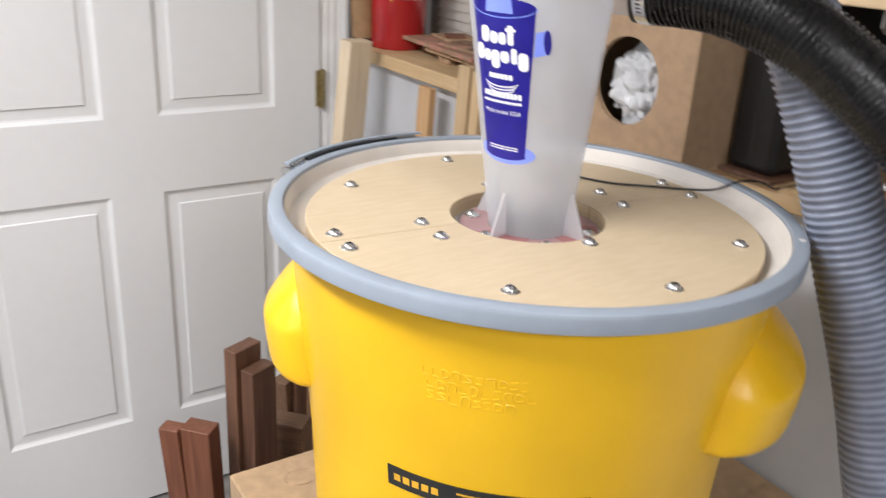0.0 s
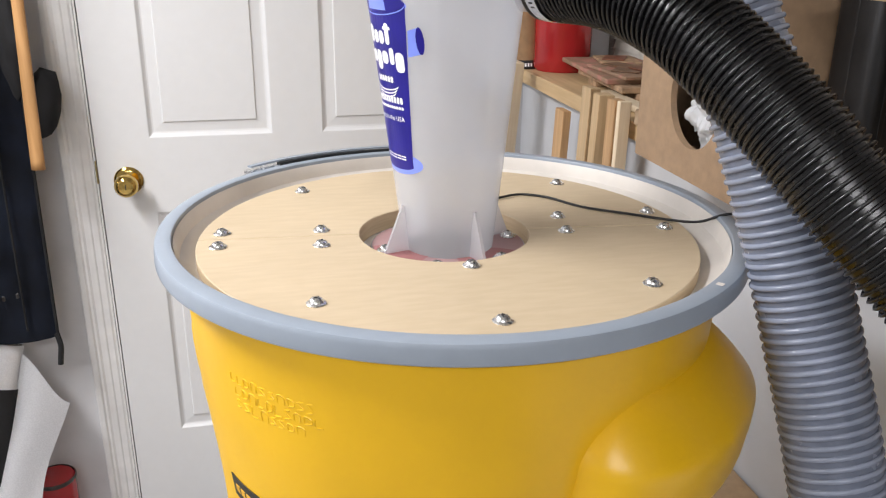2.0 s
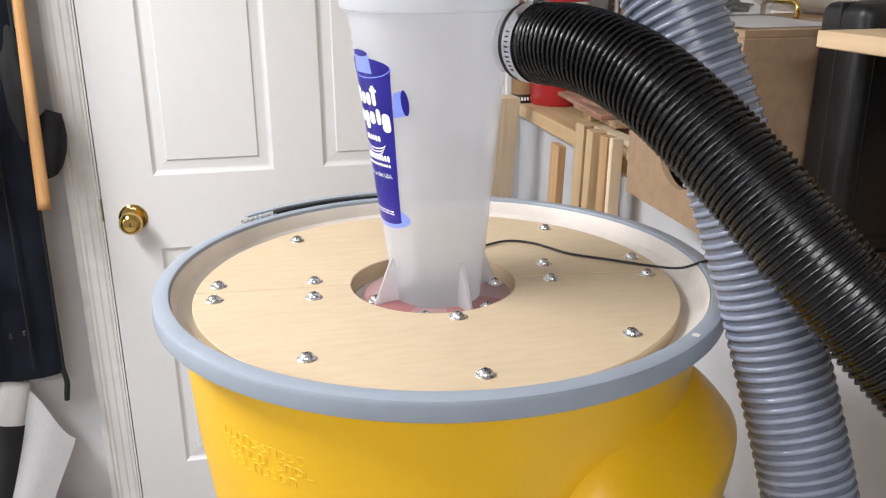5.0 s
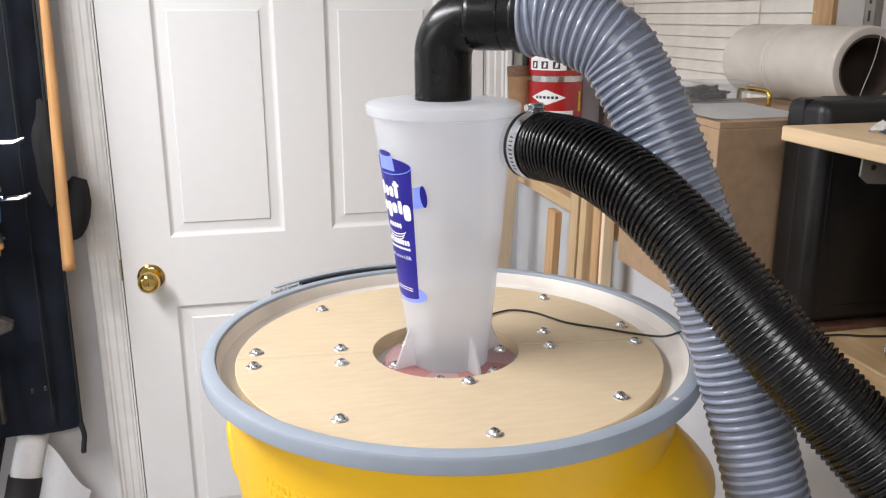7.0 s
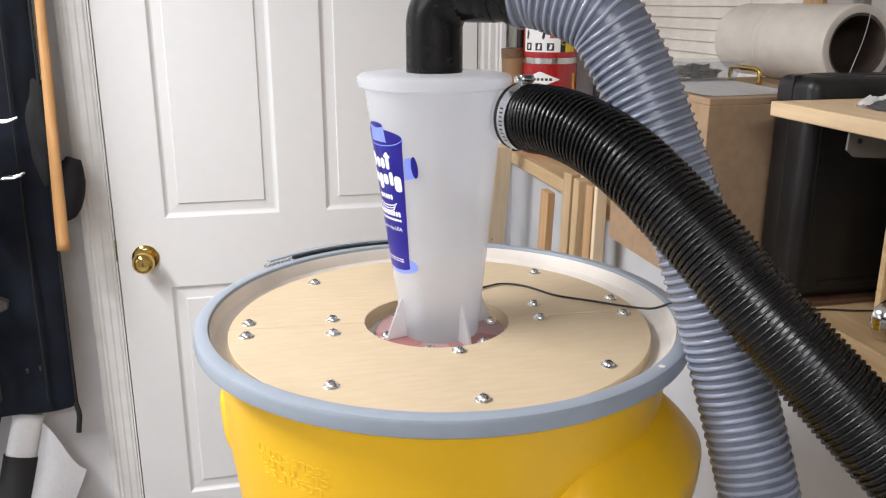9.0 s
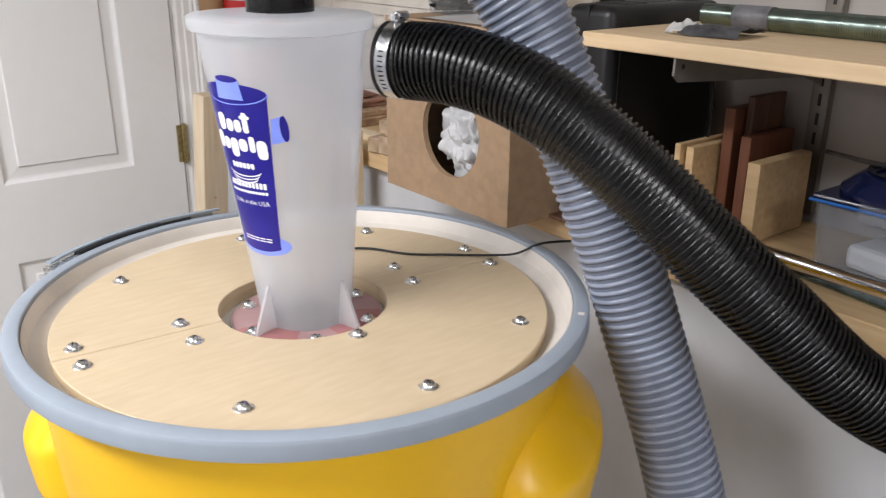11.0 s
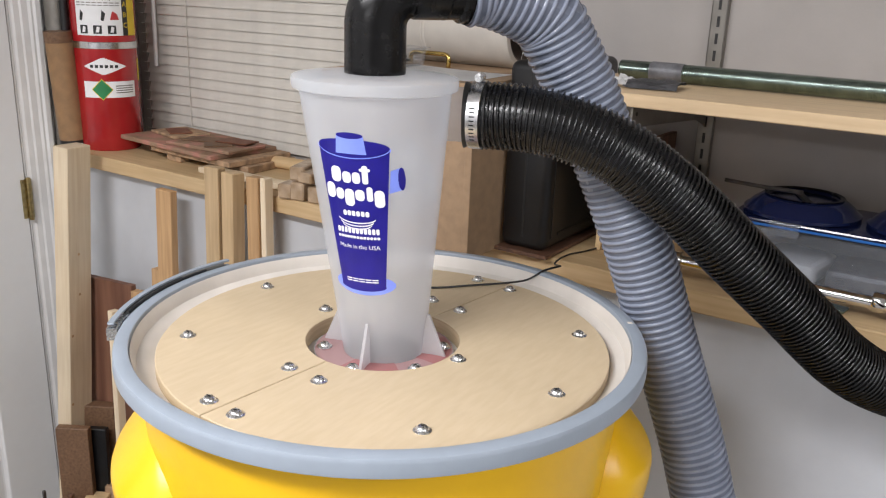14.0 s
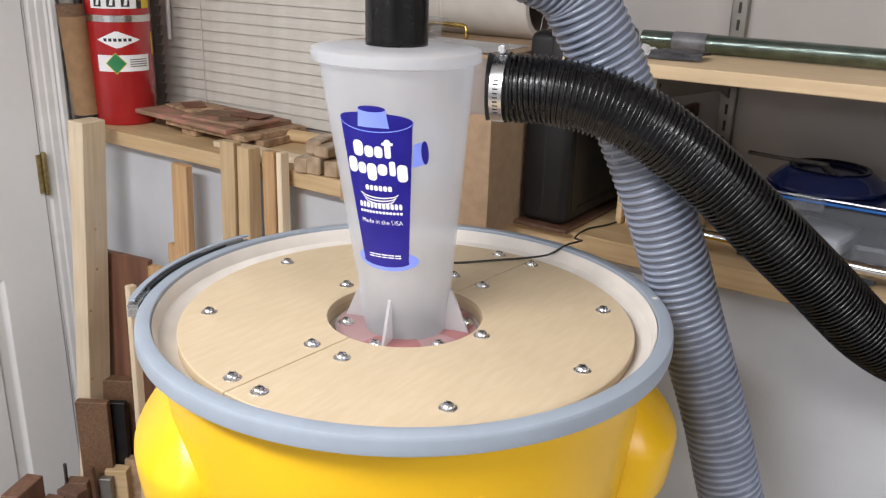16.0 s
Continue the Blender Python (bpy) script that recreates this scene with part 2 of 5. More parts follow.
def box(x0, y0, z0, x1, y1, z1, bevel=0.0, bm=None, seg=1):
    own = bm is None
    bm = bm or bmesh.new()
    r = bmesh.ops.create_cube(bm, size=1.0)
    vs = r["verts"]
    for v in vs:
        v.co = Vector(((x0 + x1) / 2 + v.co.x * (x1 - x0), (y0 + y1) / 2 + v.co.y * (y1 - y0), (z0 + z1) / 2 + v.co.z * (z1 - z0)))
    if bevel:
        es = list({e for v in vs for e in v.link_edges})
        bmesh.ops.bevel(bm, geom=es, offset=bevel, segments=seg, affect="EDGES", profile=0.5)
    return bm


def lathe(profile, seg=64, bm=None, a0=0.0, a1=360.0, axis="Z"):
    """Turn (r, z) pairs round z (or lay the axis along X or Y)."""
    bm = bm or bmesh.new()
    full = abs(a1 - a0 - 360) < 1e-6
    n = seg if full else seg + 1
    rows = []
    for r, z in profile:
        row = []
        for i in range(n):
            a = radians(a0 + (a1 - a0) * i / seg)
            p = (r * math.cos(a), r * math.sin(a), z)
            p = {"Z": p, "X": (p[2], p[0], p[1]), "Y": (p[1], p[2], p[0])}[axis]
            row.append(bm.verts.new(p))
        rows.append(row)
    for j in range(len(rows) - 1):
        for i in range(seg):
            k = (i + 1) % n
            a, b, c, d = rows[j][i], rows[j][k], rows[j + 1][k], rows[j + 1][i]
            bm.faces.new((a, b, c, d))
    bmesh.ops.remove_doubles(bm, verts=bm.verts, dist=1e-6)
    bmesh.ops.recalc_face_normals(bm, faces=bm.faces)
    return bm


def spline(points, n):
    """n points evenly spaced along a Catmull-Rom curve."""
    p = [Vector(q) for q in points]
    p = [2 * p[0] - p[1]] + p + [2 * p[-1] - p[-2]]
    fine = []
    for i in range(1, len(p) - 2):
        for k in range(60):
            t = k / 60
            a, b, c, d = p[i - 1], p[i], p[i + 1], p[i + 2]
            fine.append(0.5 * ((2 * b) + (c - a) * t + (2 * a - 5 * b + 4 * c - d) * t * t + (3 * b - a - 3 * c + d) * t ** 3))
    fine.append(p[-2])
    acc = [0.0]
    for a, b in zip(fine, fine[1:]):
        acc.append(acc[-1] + (b - a).length)
    out, j = [], 0
    for i in range(n):
        s = acc[-1] * i / (n - 1)
        while j < len(acc) - 2 and acc[j + 1] < s:
            j += 1
        f = (s - acc[j]) / max(1e-9, acc[j + 1] - acc[j])
        out.append(fine[j].lerp(fine[j + 1], f))
    return out, acc[-1]


def sweep(points, n, radius, seg=12, bm=None, closed=True, keep=None):
    """A tube along a curve; radius is a number or a function of (length along, angle)."""
    bm = bm or bmesh.new()
    c, length = spline(points, n)
    up = Vector((0.3, 0.2, 1)).normalized()
    rows = []
    for i, q in enumerate(c):
        d = (c[min(i + 1, n - 1)] - c[max(i - 1, 0)]).normalized()
        u = (up - d * up.dot(d)).normalized()
        up = u
        w = d.cross(u)
        s = length * i / (n - 1)
        row = []
        for k in range(seg):
            a = 2 * math.pi * k / seg
            r = radius(s, a) if callable(radius) else radius
            row.append(bm.verts.new(q + (u * math.cos(a) + w * math.sin(a)) * r))
        rows.append(row)
    for i in range(n - 1):
        for k in range(seg):
            if keep and not keep(length * (i + 0.5) / (n - 1), 2 * math.pi * (k + 0.5) / seg):
                continue
            f = bm.faces.new((rows[i][k], rows[i][(k + 1) % seg], rows[i + 1][(k + 1) % seg], rows[i + 1][k]))
            f.smooth = True
    if keep:
        bmesh.ops.delete(bm, geom=[v for v in bm.verts if not v.link_faces], context="VERTS")
    if closed:
        bm.faces.new(rows[0][::-1]), bm.faces.new(rows[-1])
    return bm


def coil(points, n, pitch, radius, rib, seg=6, per=26, wide=1.0):
    """A thin rib wound round a curve as a helix."""
    bm = bmesh.new()
    c, length = spline(points, n)
    up = Vector((0.3, 0.2, 1)).normalized()
    axes = []
    for i in range(n):
        d = (c[min(i + 1, n - 1)] - c[max(i - 1, 0)]).normalized()
        up = (up - d * up.dot(d)).normalized()
        axes.append((up.copy(), d.cross(up), d))
    steps = int(length / pitch * per)
    ring = [(math.cos(2 * math.pi * b / seg), math.sin(2 * math.pi * b / seg)) for b in range(seg)]
    prev = None
    for i in range(steps + 1):
        f = (n - 1) * i / steps
        k = min(int(f), n - 2)
        u, w, d = axes[k]
        q = c[k].lerp(c[k + 1], f - k)
        a = 2 * math.pi * i / per
        out = u * math.cos(a) + w * math.sin(a)
        row = [bm.verts.new(q + out * (radius + rib * cb) + d * (rib * wide * sb)) for cb, sb in ring]
        if prev:
            for b in range(seg):
                bm.faces.new((prev[b], prev[(b + 1) % seg], row[(b + 1) % seg], row[b])).smooth = True
        prev = row
    return bm


def prism(outline, depth, bm=None):
    """An outline in x, z given thickness along y."""
    bm = bm or bmesh.new()
    a = [bm.verts.new((x, 0, z)) for x, z in outline]
    b = [bm.verts.new((x, depth, z)) for x, z in outline]
    bm.faces.new(a), bm.faces.new(b[::-1])
    for i in range(len(a)):
        j = (i + 1) % len(a)
        bm.faces.new((a[j], a[i], b[i], b[j]))
    bmesh.ops.recalc_face_normals(bm, faces=bm.faces)
    return bm


def letters(words, size, depth=0.0):
    """Built-in font as a flat mesh in x, y, centred."""
    cu = bpy.data.curves.new("words", "FONT")
    cu.body, cu.size, cu.align_x, cu.align_y, cu.resolution_u = words, size, "CENTER", "CENTER", 2
    ob = bpy.data.objects.new("words", cu)
    scene.collection.objects.link(ob)
    bpy.context.view_layer.update()
    me = bpy.data.meshes.new_from_object(ob.evaluated_get(bpy.context.evaluated_depsgraph_get()))
    bm = bmesh.new()
    bm.from_mesh(me)
    bpy.data.objects.remove(ob)
    bpy.data.meshes.remove(me)
    return bm


# ---------- the room ----------
T = 0.12
DX0, DX1, DTOP = -0.069, 0.879, 2.0  # the door's edges
floor = tagged(part("floor", box(-5, -3, FLOOR - 0.1, WX + T, WY + T, FLOOR), "concrete"), "worn grey concrete workshop floor", "floor", kind="structure")
ceiling = tagged(part("ceiling", box(-5, -3, CEIL, WX + T, WY + T, CEIL + 0.1), "ceil"), "plain white painted ceiling", "ceiling", kind="structure")
bm = box(-5, WY, FLOOR, DX0 - 0.02, WY + T, CEIL)
box(DX1 + 0.02, WY, FLOOR, WX + T, WY + T, CEIL, bm=bm)
box(DX0 - 0.02, WY, DTOP + 0.02, DX1 + 0.02, WY + T, CEIL, bm=bm)
tagged(part("wall_door_side", bm, "wall"), "white painted wall with a door opening", "wall", kind="structure")
W0, W1, WZ0, WZ1 = 1.30, 2.15, 1.19, 2.05  # the window's opening
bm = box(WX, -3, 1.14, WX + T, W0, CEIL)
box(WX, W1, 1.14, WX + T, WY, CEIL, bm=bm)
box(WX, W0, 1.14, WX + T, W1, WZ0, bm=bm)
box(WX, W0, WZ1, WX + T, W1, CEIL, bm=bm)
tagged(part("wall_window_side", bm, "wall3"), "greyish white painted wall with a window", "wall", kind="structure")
tagged(part("wall_lower", box(0.985, -3, FLOOR, WX + T, WY, 1.14), "wall2"), "smooth white half wall under the ledge", "wall", kind="structure")
tagged(part("wall_back", box(-5, -3 - T, FLOOR, WX + T, -3, CEIL), "wall"), "plain white painted wall", "wall", kind="structure")
tagged(part("wall_left", box(-5 - T, -3, FLOOR, -5, WY + T, CEIL), "wall"), "plain white painted wall", "wall", kind="structure")
LZ0, LZ1, LX = 1.136, 1.168, 0.953
ledge = tagged(part("ledge", box(LX, -2.0, LZ0, WX - 0.001, WY - 0.001, LZ1, 0.002), "bench"), "pale pine ledge board along the wall", "ledge", kind="structure")
tagged(part("ceiling_lamp", box(-0.9, 0.4, CEIL - 0.07, -0.6, 1.7, CEIL - 0.001, 0.004), "trim"), "white housing for an unseen ceiling lamp", "ceiling lamp")
# unseen housings to go with the assumed far lamp and the added fill
tagged(part("ceiling_lamp", box(-3.88, -0.55, CEIL - 0.07, -3.32, 1.15, CEIL - 0.001, 0.004), "trim"), "white housing for an unseen ceiling lamp", "ceiling lamp")
tagged(part("ceiling_lamp", box(-0.85, -1.45, CEIL - 0.07, 0.45, -1.15, CEIL - 0.001, 0.004), "trim"), "white housing for an unseen ceiling lamp", "ceiling lamp")

# the six-panel door
door = thing("door_1", (0, 0, 0), label="closed white six-panel interior door with a brass knob", category="door", kind="structure")
xs = [DX0, 0.054, 0.345, 0.466, 0.757, DX1]
zs = [-0.04, 0.212, 0.828, 1.013, 1.61, 1.70, 1.885, DTOP]
DY = 2.19
bm = bmesh.new()
for i in range(5):
    for j in range(7):
        if i in (1, 3) and j in (1, 3, 5):
            continue
        q = [bm.verts.new((xs[a], DY, zs[b])) for a, b in ((i, j), (i + 1, j), (i + 1, j + 1), (i, j + 1))]
        bm.faces.new(q)
bmesh.ops.remove_doubles(bm, verts=bm.verts, dist=1e-5)
box(DX0, DY + 0.012, zs[0], DX1, DY + 0.035, DTOP, bm=bm)
for x in (DX0, DX1):
    q = [bm.verts.new(p) for p in ((x, DY, zs[0]), (x, DY + 0.012, zs[0]), (x, DY + 0.012, DTOP), (x, DY, DTOP))]
    bm.faces.new(q)
part("door_slab", bm, "door", door)


def door_panel(x0, x1, z0, z1):
    bm = bmesh.new()
    rings = [(0, 0), (0.002, 0.0008), (0.005, 0.0042), (0.009, 0.0072), (0.013, 0.0082), (0.0355, 0.0066), (0.0375, 0.0030), (0.0385, 0.0026)]
    prev = None
    for d, y in rings:
        r = [bm.verts.new(p) for p in ((x0 + d, DY + y, z0 + d), (x1 - d, DY + y, z0 + d), (x1 - d, DY + y, z1 - d), (x0 + d, DY + y, z1 - d))]
        if prev:
            for k in range(4):
                bm.faces.new((prev[k], prev[(k + 1) % 4], r[(k + 1) % 4], r[k]))
        prev = r
    bm.faces.new(prev)
    bmesh.ops.recalc_face_normals(bm, faces=bm.faces)
    part("door_panel", bm, "door", door)


for i in (1, 3):
    for j in (1, 3, 5):
        door_panel(xs[i], xs[i + 1], zs[j], zs[j + 1])
knob = part("doorknob", lathe([(0.0, 0.0), (0.033, 0.0), (0.034, -0.003), (0.031, -0.006), (0.024, -0.008), (0.013, -0.011), (0.0115, -0.028), (0.015, -0.033), (0.0245, -0.041),
                               (0.0275, -0.050), (0.0265, -0.058), (0.021, -0.064), (0.016, -0.0665), (0.014, -0.066), (0.0, -0.0655)], 40, axis="Y"),
            "brass", door, "polished brass doorknob", True, pose(-0.002, DY, 0.912))
part("key_slot", box(-0.001, -0.067, -0.006, 0.001, -0.065, 0.006), "dark", knob)
hinge = part("hinge", box(-0.016, -0.003, -0.046, 0.010, 0.0, 0.046, 0.001), "oldbrass", door, "worn brass hinge", m=pose(DX1 + 0.004, DY - 0.001, 1.053))
part("hinge_pin", lathe([(0, -0.05), (0.005, -0.05), (0.0055, -0.046), (0.0055, 0.046), (0.005, 0.05), (0, 0.05)], 12), "oldbrass", hinge, smooth=True, m=pose(0, -0.006, 0))
part("latch_plate", box(-0.002, -0.001, -0.028, 0.0015, 0.010, 0.028, 0.0005), "oldbrass", door, m=pose(DX0 - 0.003, DY - 0.002, 0.935))


def casing(x0, x1, outer_left):
    """A moulded door casing: stepped section run up the wall."""
    w = x1 - x0
    sec = [(0, 0), (0, -0.017), (0.05, -0.019), (0.2, -0.019), (0.27, -0.015), (0.34, -0.0155), (0.42, -0.0125), (0.62, -0.012), (0.68, -0.0095), (0.86, -0.009), (0.93, -0.0065), (1, -0.006), (1, 0)]
    bm = bmesh.new()
    rows = []
    for z in (FLOOR, DTOP + 0.07):
        rows.append([bm.verts.new((x0 + f * w if outer_left else x1 - f * w, WY + y, z)) for f, y in sec])
    for i in range(len(sec) - 1):
        bm.faces.new((rows[0][i], rows[0][i + 1], rows[1][i + 1], rows[1][i]))
    bm.faces.new(rows[1])
    bmesh.ops.recalc_face_normals(bm, faces=bm.faces)
    return tagged(part("door_casing", bm, "trim"), "white moulded door casing", "trim", kind="structure")


casing(-0.147, -0.078, True)
casing(0.888, 0.958, False)
tagged(part("door_casing", box(-0.147, WY - 0.018, DTOP + 0.008, 0.958, WY, DTOP + 0.075, 0.003), "trim"), "white moulded door casing", "trim", kind="structure")
bm = box(DX0 - 0.0075, DY + 0.003, FLOOR, DX0 - 0.0035, WY + T, DTOP)
box(DX1 + 0.0035, DY + 0.003, FLOOR, DX1 + 0.0075, WY + T, DTOP, bm=bm)
tagged(part("door_jamb", bm, "trim"), "white painted door jamb", "trim", kind="structure")

# the window with closed blinds
win = thing("window_1", (0, 0, 0), label="window with brown wooden frame and closed cream blinds", category="window", kind="structure")
bm = box(WX - 0.012, W0 - 0.05, WZ0 - 0.02, WX + 0.03, W0, WZ1 + 0.05, 0.003)
part("window_frame", bm, "fir", win)
part("window_frame", box(WX - 0.012, W1, WZ0 - 0.02, WX + 0.03, W1 + 0.035, WZ1 + 0.05, 0.003), "greysteel", win)
part("pane", box(WX + 0.08, W0, WZ0, WX + 0.085, W1, WZ1), "dark", win)
slat = None
PITCH = 0.0236
for i in range(36):
    z = WZ0 + 0.008 + PITCH * i
    if slat is None:
        bm = prism([(-0.0042, -0.0128), (-0.0030, -0.0130), (0.0004, 0.003), (0.0030, 0.0128), (0.0018, 0.0130), (-0.0008, 0.003)], W1 - W0 + 0.03)
        bmesh.ops.translate(bm, verts=bm.verts, vec=(0, W0 - 0.012, 0))
        slat = part("slat", bm, "blind", win, m=pose(WX - 0.008, 0, z))
    else:
        again("slat", slat, win, pose(WX - 0.008, 0, z))
for y in (1.995, 1.45):
    part("ladder_cord", box(WX - 0.0145, y, WZ0, WX - 0.0132, y + 0.0015, WZ1), "blind", win)
part("tilt_wand", sweep([(WX - 0.022, 2.090, 1.95), (WX - 0.024, 2.098, 1.6), (WX - 0.024, 2.103, 1.345)], 12, 0.005, 8), "trim", win, smooth=True)

# ---------- the drum ----------
CX, CY = 0.473, 0.819
RINGZ = 1.2245
drum = thing("plastic_drum", (CX, CY, 0.5), label="yellow plastic open-head drum with moulded handles", category="drum")
H0 = 0.5


BODY = [(0.5, 0.1985), (0.895, 0.2160), (0.985, 0.2203), (1.02, 0.2228), (1.05, 0.2264), (1.075, 0.2292), (1.10, 0.2325), (1.143, 0.2352), (1.215, 0.2395)]


def body_r(z):
    """Outer radius of the drum's body at a height."""
    for (za, ra), (zb, rb) in zip(BODY, BODY[1:]):
        if z <= zb:
            return ra + (rb - ra) * (z - za) / (zb - za)
    return BODY[-1][1]


prof = [(0.0, 0.0), (0.17, 0.0), (0.186, 0.006), (0.193, 0.02)]
for i in range(31):
    z = 0.53 + (1.212 - 0.53) * i / 30
    prof.append((body_r(z), z - H0))
prof += [(0.2430, 1.2110 - H0), (0.241, 1.2135 - H0), (0.226, 1.190 - H0)]
part("body", lathe(prof, 96), "yellow", drum, smooth=True)


def handle_mesh(reach=1.0):
    """A lug that swells out of the body: a scooped top, an upright rounded front, a flat underside."""
    bm = bmesh.new()
    rows = []
    for z, out, wid in ((1.1540, -0.003, 20), (1.1510, 0.004, 23), (1.1460, 0.0105, 26), (1.1395, 0.0185, 28.5), (1.1320, 0.0270, 30.5), (1.1240, 0.0350, 32), (1.1165, 0.0418, 33), (1.1130, 0.0448, 33.3), (1.1095, 0.0468, 33.5), (1.1050, 0.0478, 33.6),
                        (1.0900, 0.0484, 34), (1.0660, 0.0478, 34.6), (1.0600, 0.0466, 34.7), (1.0560, 0.0435, 34.7), (1.0538, 0.0380, 34.5), (1.0530, 0.02, 34), (1.0530, -0.02, 33)):
        out *= reach
        row = []
        base = body_r(z)
        for k in range(33):
            a = -1 + 2 * k / 32
            a = math.copysign(abs(a) ** 0.7, a)
            e = max(0.0, 1 - abs(a) ** 4.0) ** 0.6
            ang = radians(a * wid)
            r = base - 0.003 + (out + 0.003) * e
            row.append(bm.verts.new((r * math.cos(ang), r * math.sin(ang), z - H0)))
        rows.append(row)
    for i in range(len(rows) - 1):
        for k in range(32):
            bm.faces.new((rows[i][k], rows[i][k + 1], rows[i + 1][k + 1], rows[i + 1][k]))
    bmesh.ops.recalc_face_normals(bm, faces=bm.faces)
    return bm


HANG = -46.0
part("handle", handle_mesh(), "yellow", drum, smooth=True, m=pose(0, 0, 0, 0, 0, HANG))
part("handle", handle_mesh(0.8), "yellow", drum, smooth=True, m=pose(0, 0, -0.002, 0, 0, HANG + 180))


def on_body(az, z, off):
    r = body_r(z) + off
    a = radians(az)
    return Vector((r * math.cos(a), r * math.sin(a), z - H0))


def body_patch(az0, az1, z0, z1, off, n=12, bm=None, thick=0.0):
    """A curved plate on the drum's wall."""
    bm = bm or bmesh.new()
    lo = [bm.verts.new(on_body(az0 + (az1 - az0) * i / n, z0, off)) for i in range(n + 1)]
    hi = [bm.verts.new(on_body(az0 + (az1 - az0) * i / n, z1, off)) for i in range(n + 1)]
    for i in range(n):
        bm.faces.new((lo[i], lo[i + 1], hi[i + 1], hi[i]))
    for row in (lo, hi):
        inner = [bm.verts.new(Vector((v.co.x * 0.996, v.co.y * 0.996, v.co.z))) for v in row]
        for i in range(n):
            bm.faces.new((row[i], row[i + 1], inner[i + 1], inner[i]))
    return bm


LA = 202.5  # bearing of the drum's name plate
plate = part("name_plate", body_patch(LA, LA + 46, 1.021, 1.043, 0.0012, 24), "blackprint", drum, "black name plate with yellow marks")
for i in range(5):
    part("name_bar", body_patch(LA + 1.8 + i * 2.35, LA + 3.5 + i * 2.35, 1.0285, 1.0355, 0.0018, 2), "yellowp", plate)
for i in range(4):
    part("emblem_bar", body_patch(LA + 17 + i * 1.8, LA + 31 - i * 1.8, 1.0350 - i * 0.0035, 1.0365 - i * 0.0035, 0.0018, 4), "yellowp", plate)
rnd = random.Random(4)
for z, n, a0 in ((1.1540, 10, 211.5), (1.1430, 10, 212.5), (1.1320, 8, 212.5)):
    a = a0
    for i in range(n):
        w, h = rnd.uniform(1.1, 1.7), rnd.choice((0.0036, 0.0032, 0.0042))
        stroke = rnd.choice(([(0, -h), (0, h), (w, h), (w, -h)], [(0, -h), (0, h), (w, 0.6 * h), (w, -0.6 * h), (0, -h)], [(w, h), (0, 0.7 * h), (w, -0.5 * h), (0, -h)], [(0, h), (0, -h), (w, -h)]))
        part("raised_mark", sweep([on_body(a + u, z + v, -0.0003) for u, v in stroke], 14, 0.0008, 6), "yellow", drum, smooth=True)
        a += w + rnd.uniform(0.7, 1.0)
LZ = 1.199
part("drum_lid", lathe([(0.0, LZ), (0.2235, LZ), (0.2330, LZ + 0.002), (0.2380, LZ + 0.007), (0.2412, 1.216), (0.2436, 1.2255), (0.2450, 1.2275), (0.2456, 1.226), (0.2456, 1.216), (0.24, 1.2138), (0.2, LZ - 0.006), (0.0, LZ - 0.006)], 128),
     "lidwhite", drum, "off-white plastic drum lid", True, pose(0, 0, -H0))

# the steel ring that clamps the lid, with its lever
ring = thing("locking_ring", (CX, CY, RINGZ), label="grey painted steel locking ring round the drum lid", category="locking ring")
part("band", lathe([(0.2458, 0.0), (0.2458, 0.0048), (0.2465, 0.0061), (0.2480, 0.0066), (0.2570, 0.0060), (0.2592, 0.0052), (0.2600, 0.0034), (0.2603, 0.0010), (0.2608, -0.0080), (0.2604, -0.0102), (0.2588, -0.0113), (0.2480, -0.0117), (0.2464, -0.0105), (0.2458, 0.0)], 160),
     "ring", ring, smooth=True)


def ring_strip(a0, a1, r0, r1, z0, z1, n=20, bm=None, lift0=0.0, lift1=0.0):
    bm = bm or bmesh.new()
    rows = []
    for i in range(n + 1):
        a = radians(a0 + (a1 - a0) * i / n)
        u = lift0 + (lift1 - lift0) * i / n
        rows.append([bm.verts.new(((r + u) * math.cos(a), (r + u) * math.sin(a), z)) for r, z in ((r0, z0), (r1, z0), (r1, z1), (r0, z1))])
    for i in range(n):
        for k in range(4):
            bm.faces.new((rows[i][k], rows[i][(k + 1) % 4], rows[i + 1][(k + 1) % 4], rows[i + 1][k]))
    bm.faces.new(rows[0][::-1]), bm.faces.new(rows[-1])
    bmesh.ops.recalc_face_normals(bm, faces=bm.faces)
    return bm


lever = part("lever", ring_strip(84, 131, 0.2626, 0.2661, -0.008, 0.0045, 24, lift1=0.003), "ring", ring, "grey steel closing lever")
part("lever_slot", ring_strip(92, 124, 0.2586, 0.2648, 0.0046, 0.0082, 16, lift0=0.0, lift1=0.002), "dark", lever)
part("lever_top", ring_strip(84, 132, 0.2618, 0.2676, 0.0084, 0.0104, 24, lift1=0.003), "ring", lever)
part("clasp", ring_strip(124, 133, 0.2608, 0.2711, -0.006, 0.006, 6), "zinc", ring, "bright steel clasp")
part("clasp", ring_strip(86, 100, 0.2601, 0.2651, -0.004, 0.0085, 6), "greysteel", ring, "worn steel clasp")
part("paint_chip", ring_strip(-52, -50.8, 0.2505, 0.2560, 0.0063, 0.0066, 2), "lidwhite", ring)

# the two half discs of plywood on the lid
PX, PY, PTOP = 0.4685, 0.8135, 1.217
SEAM = 175.0


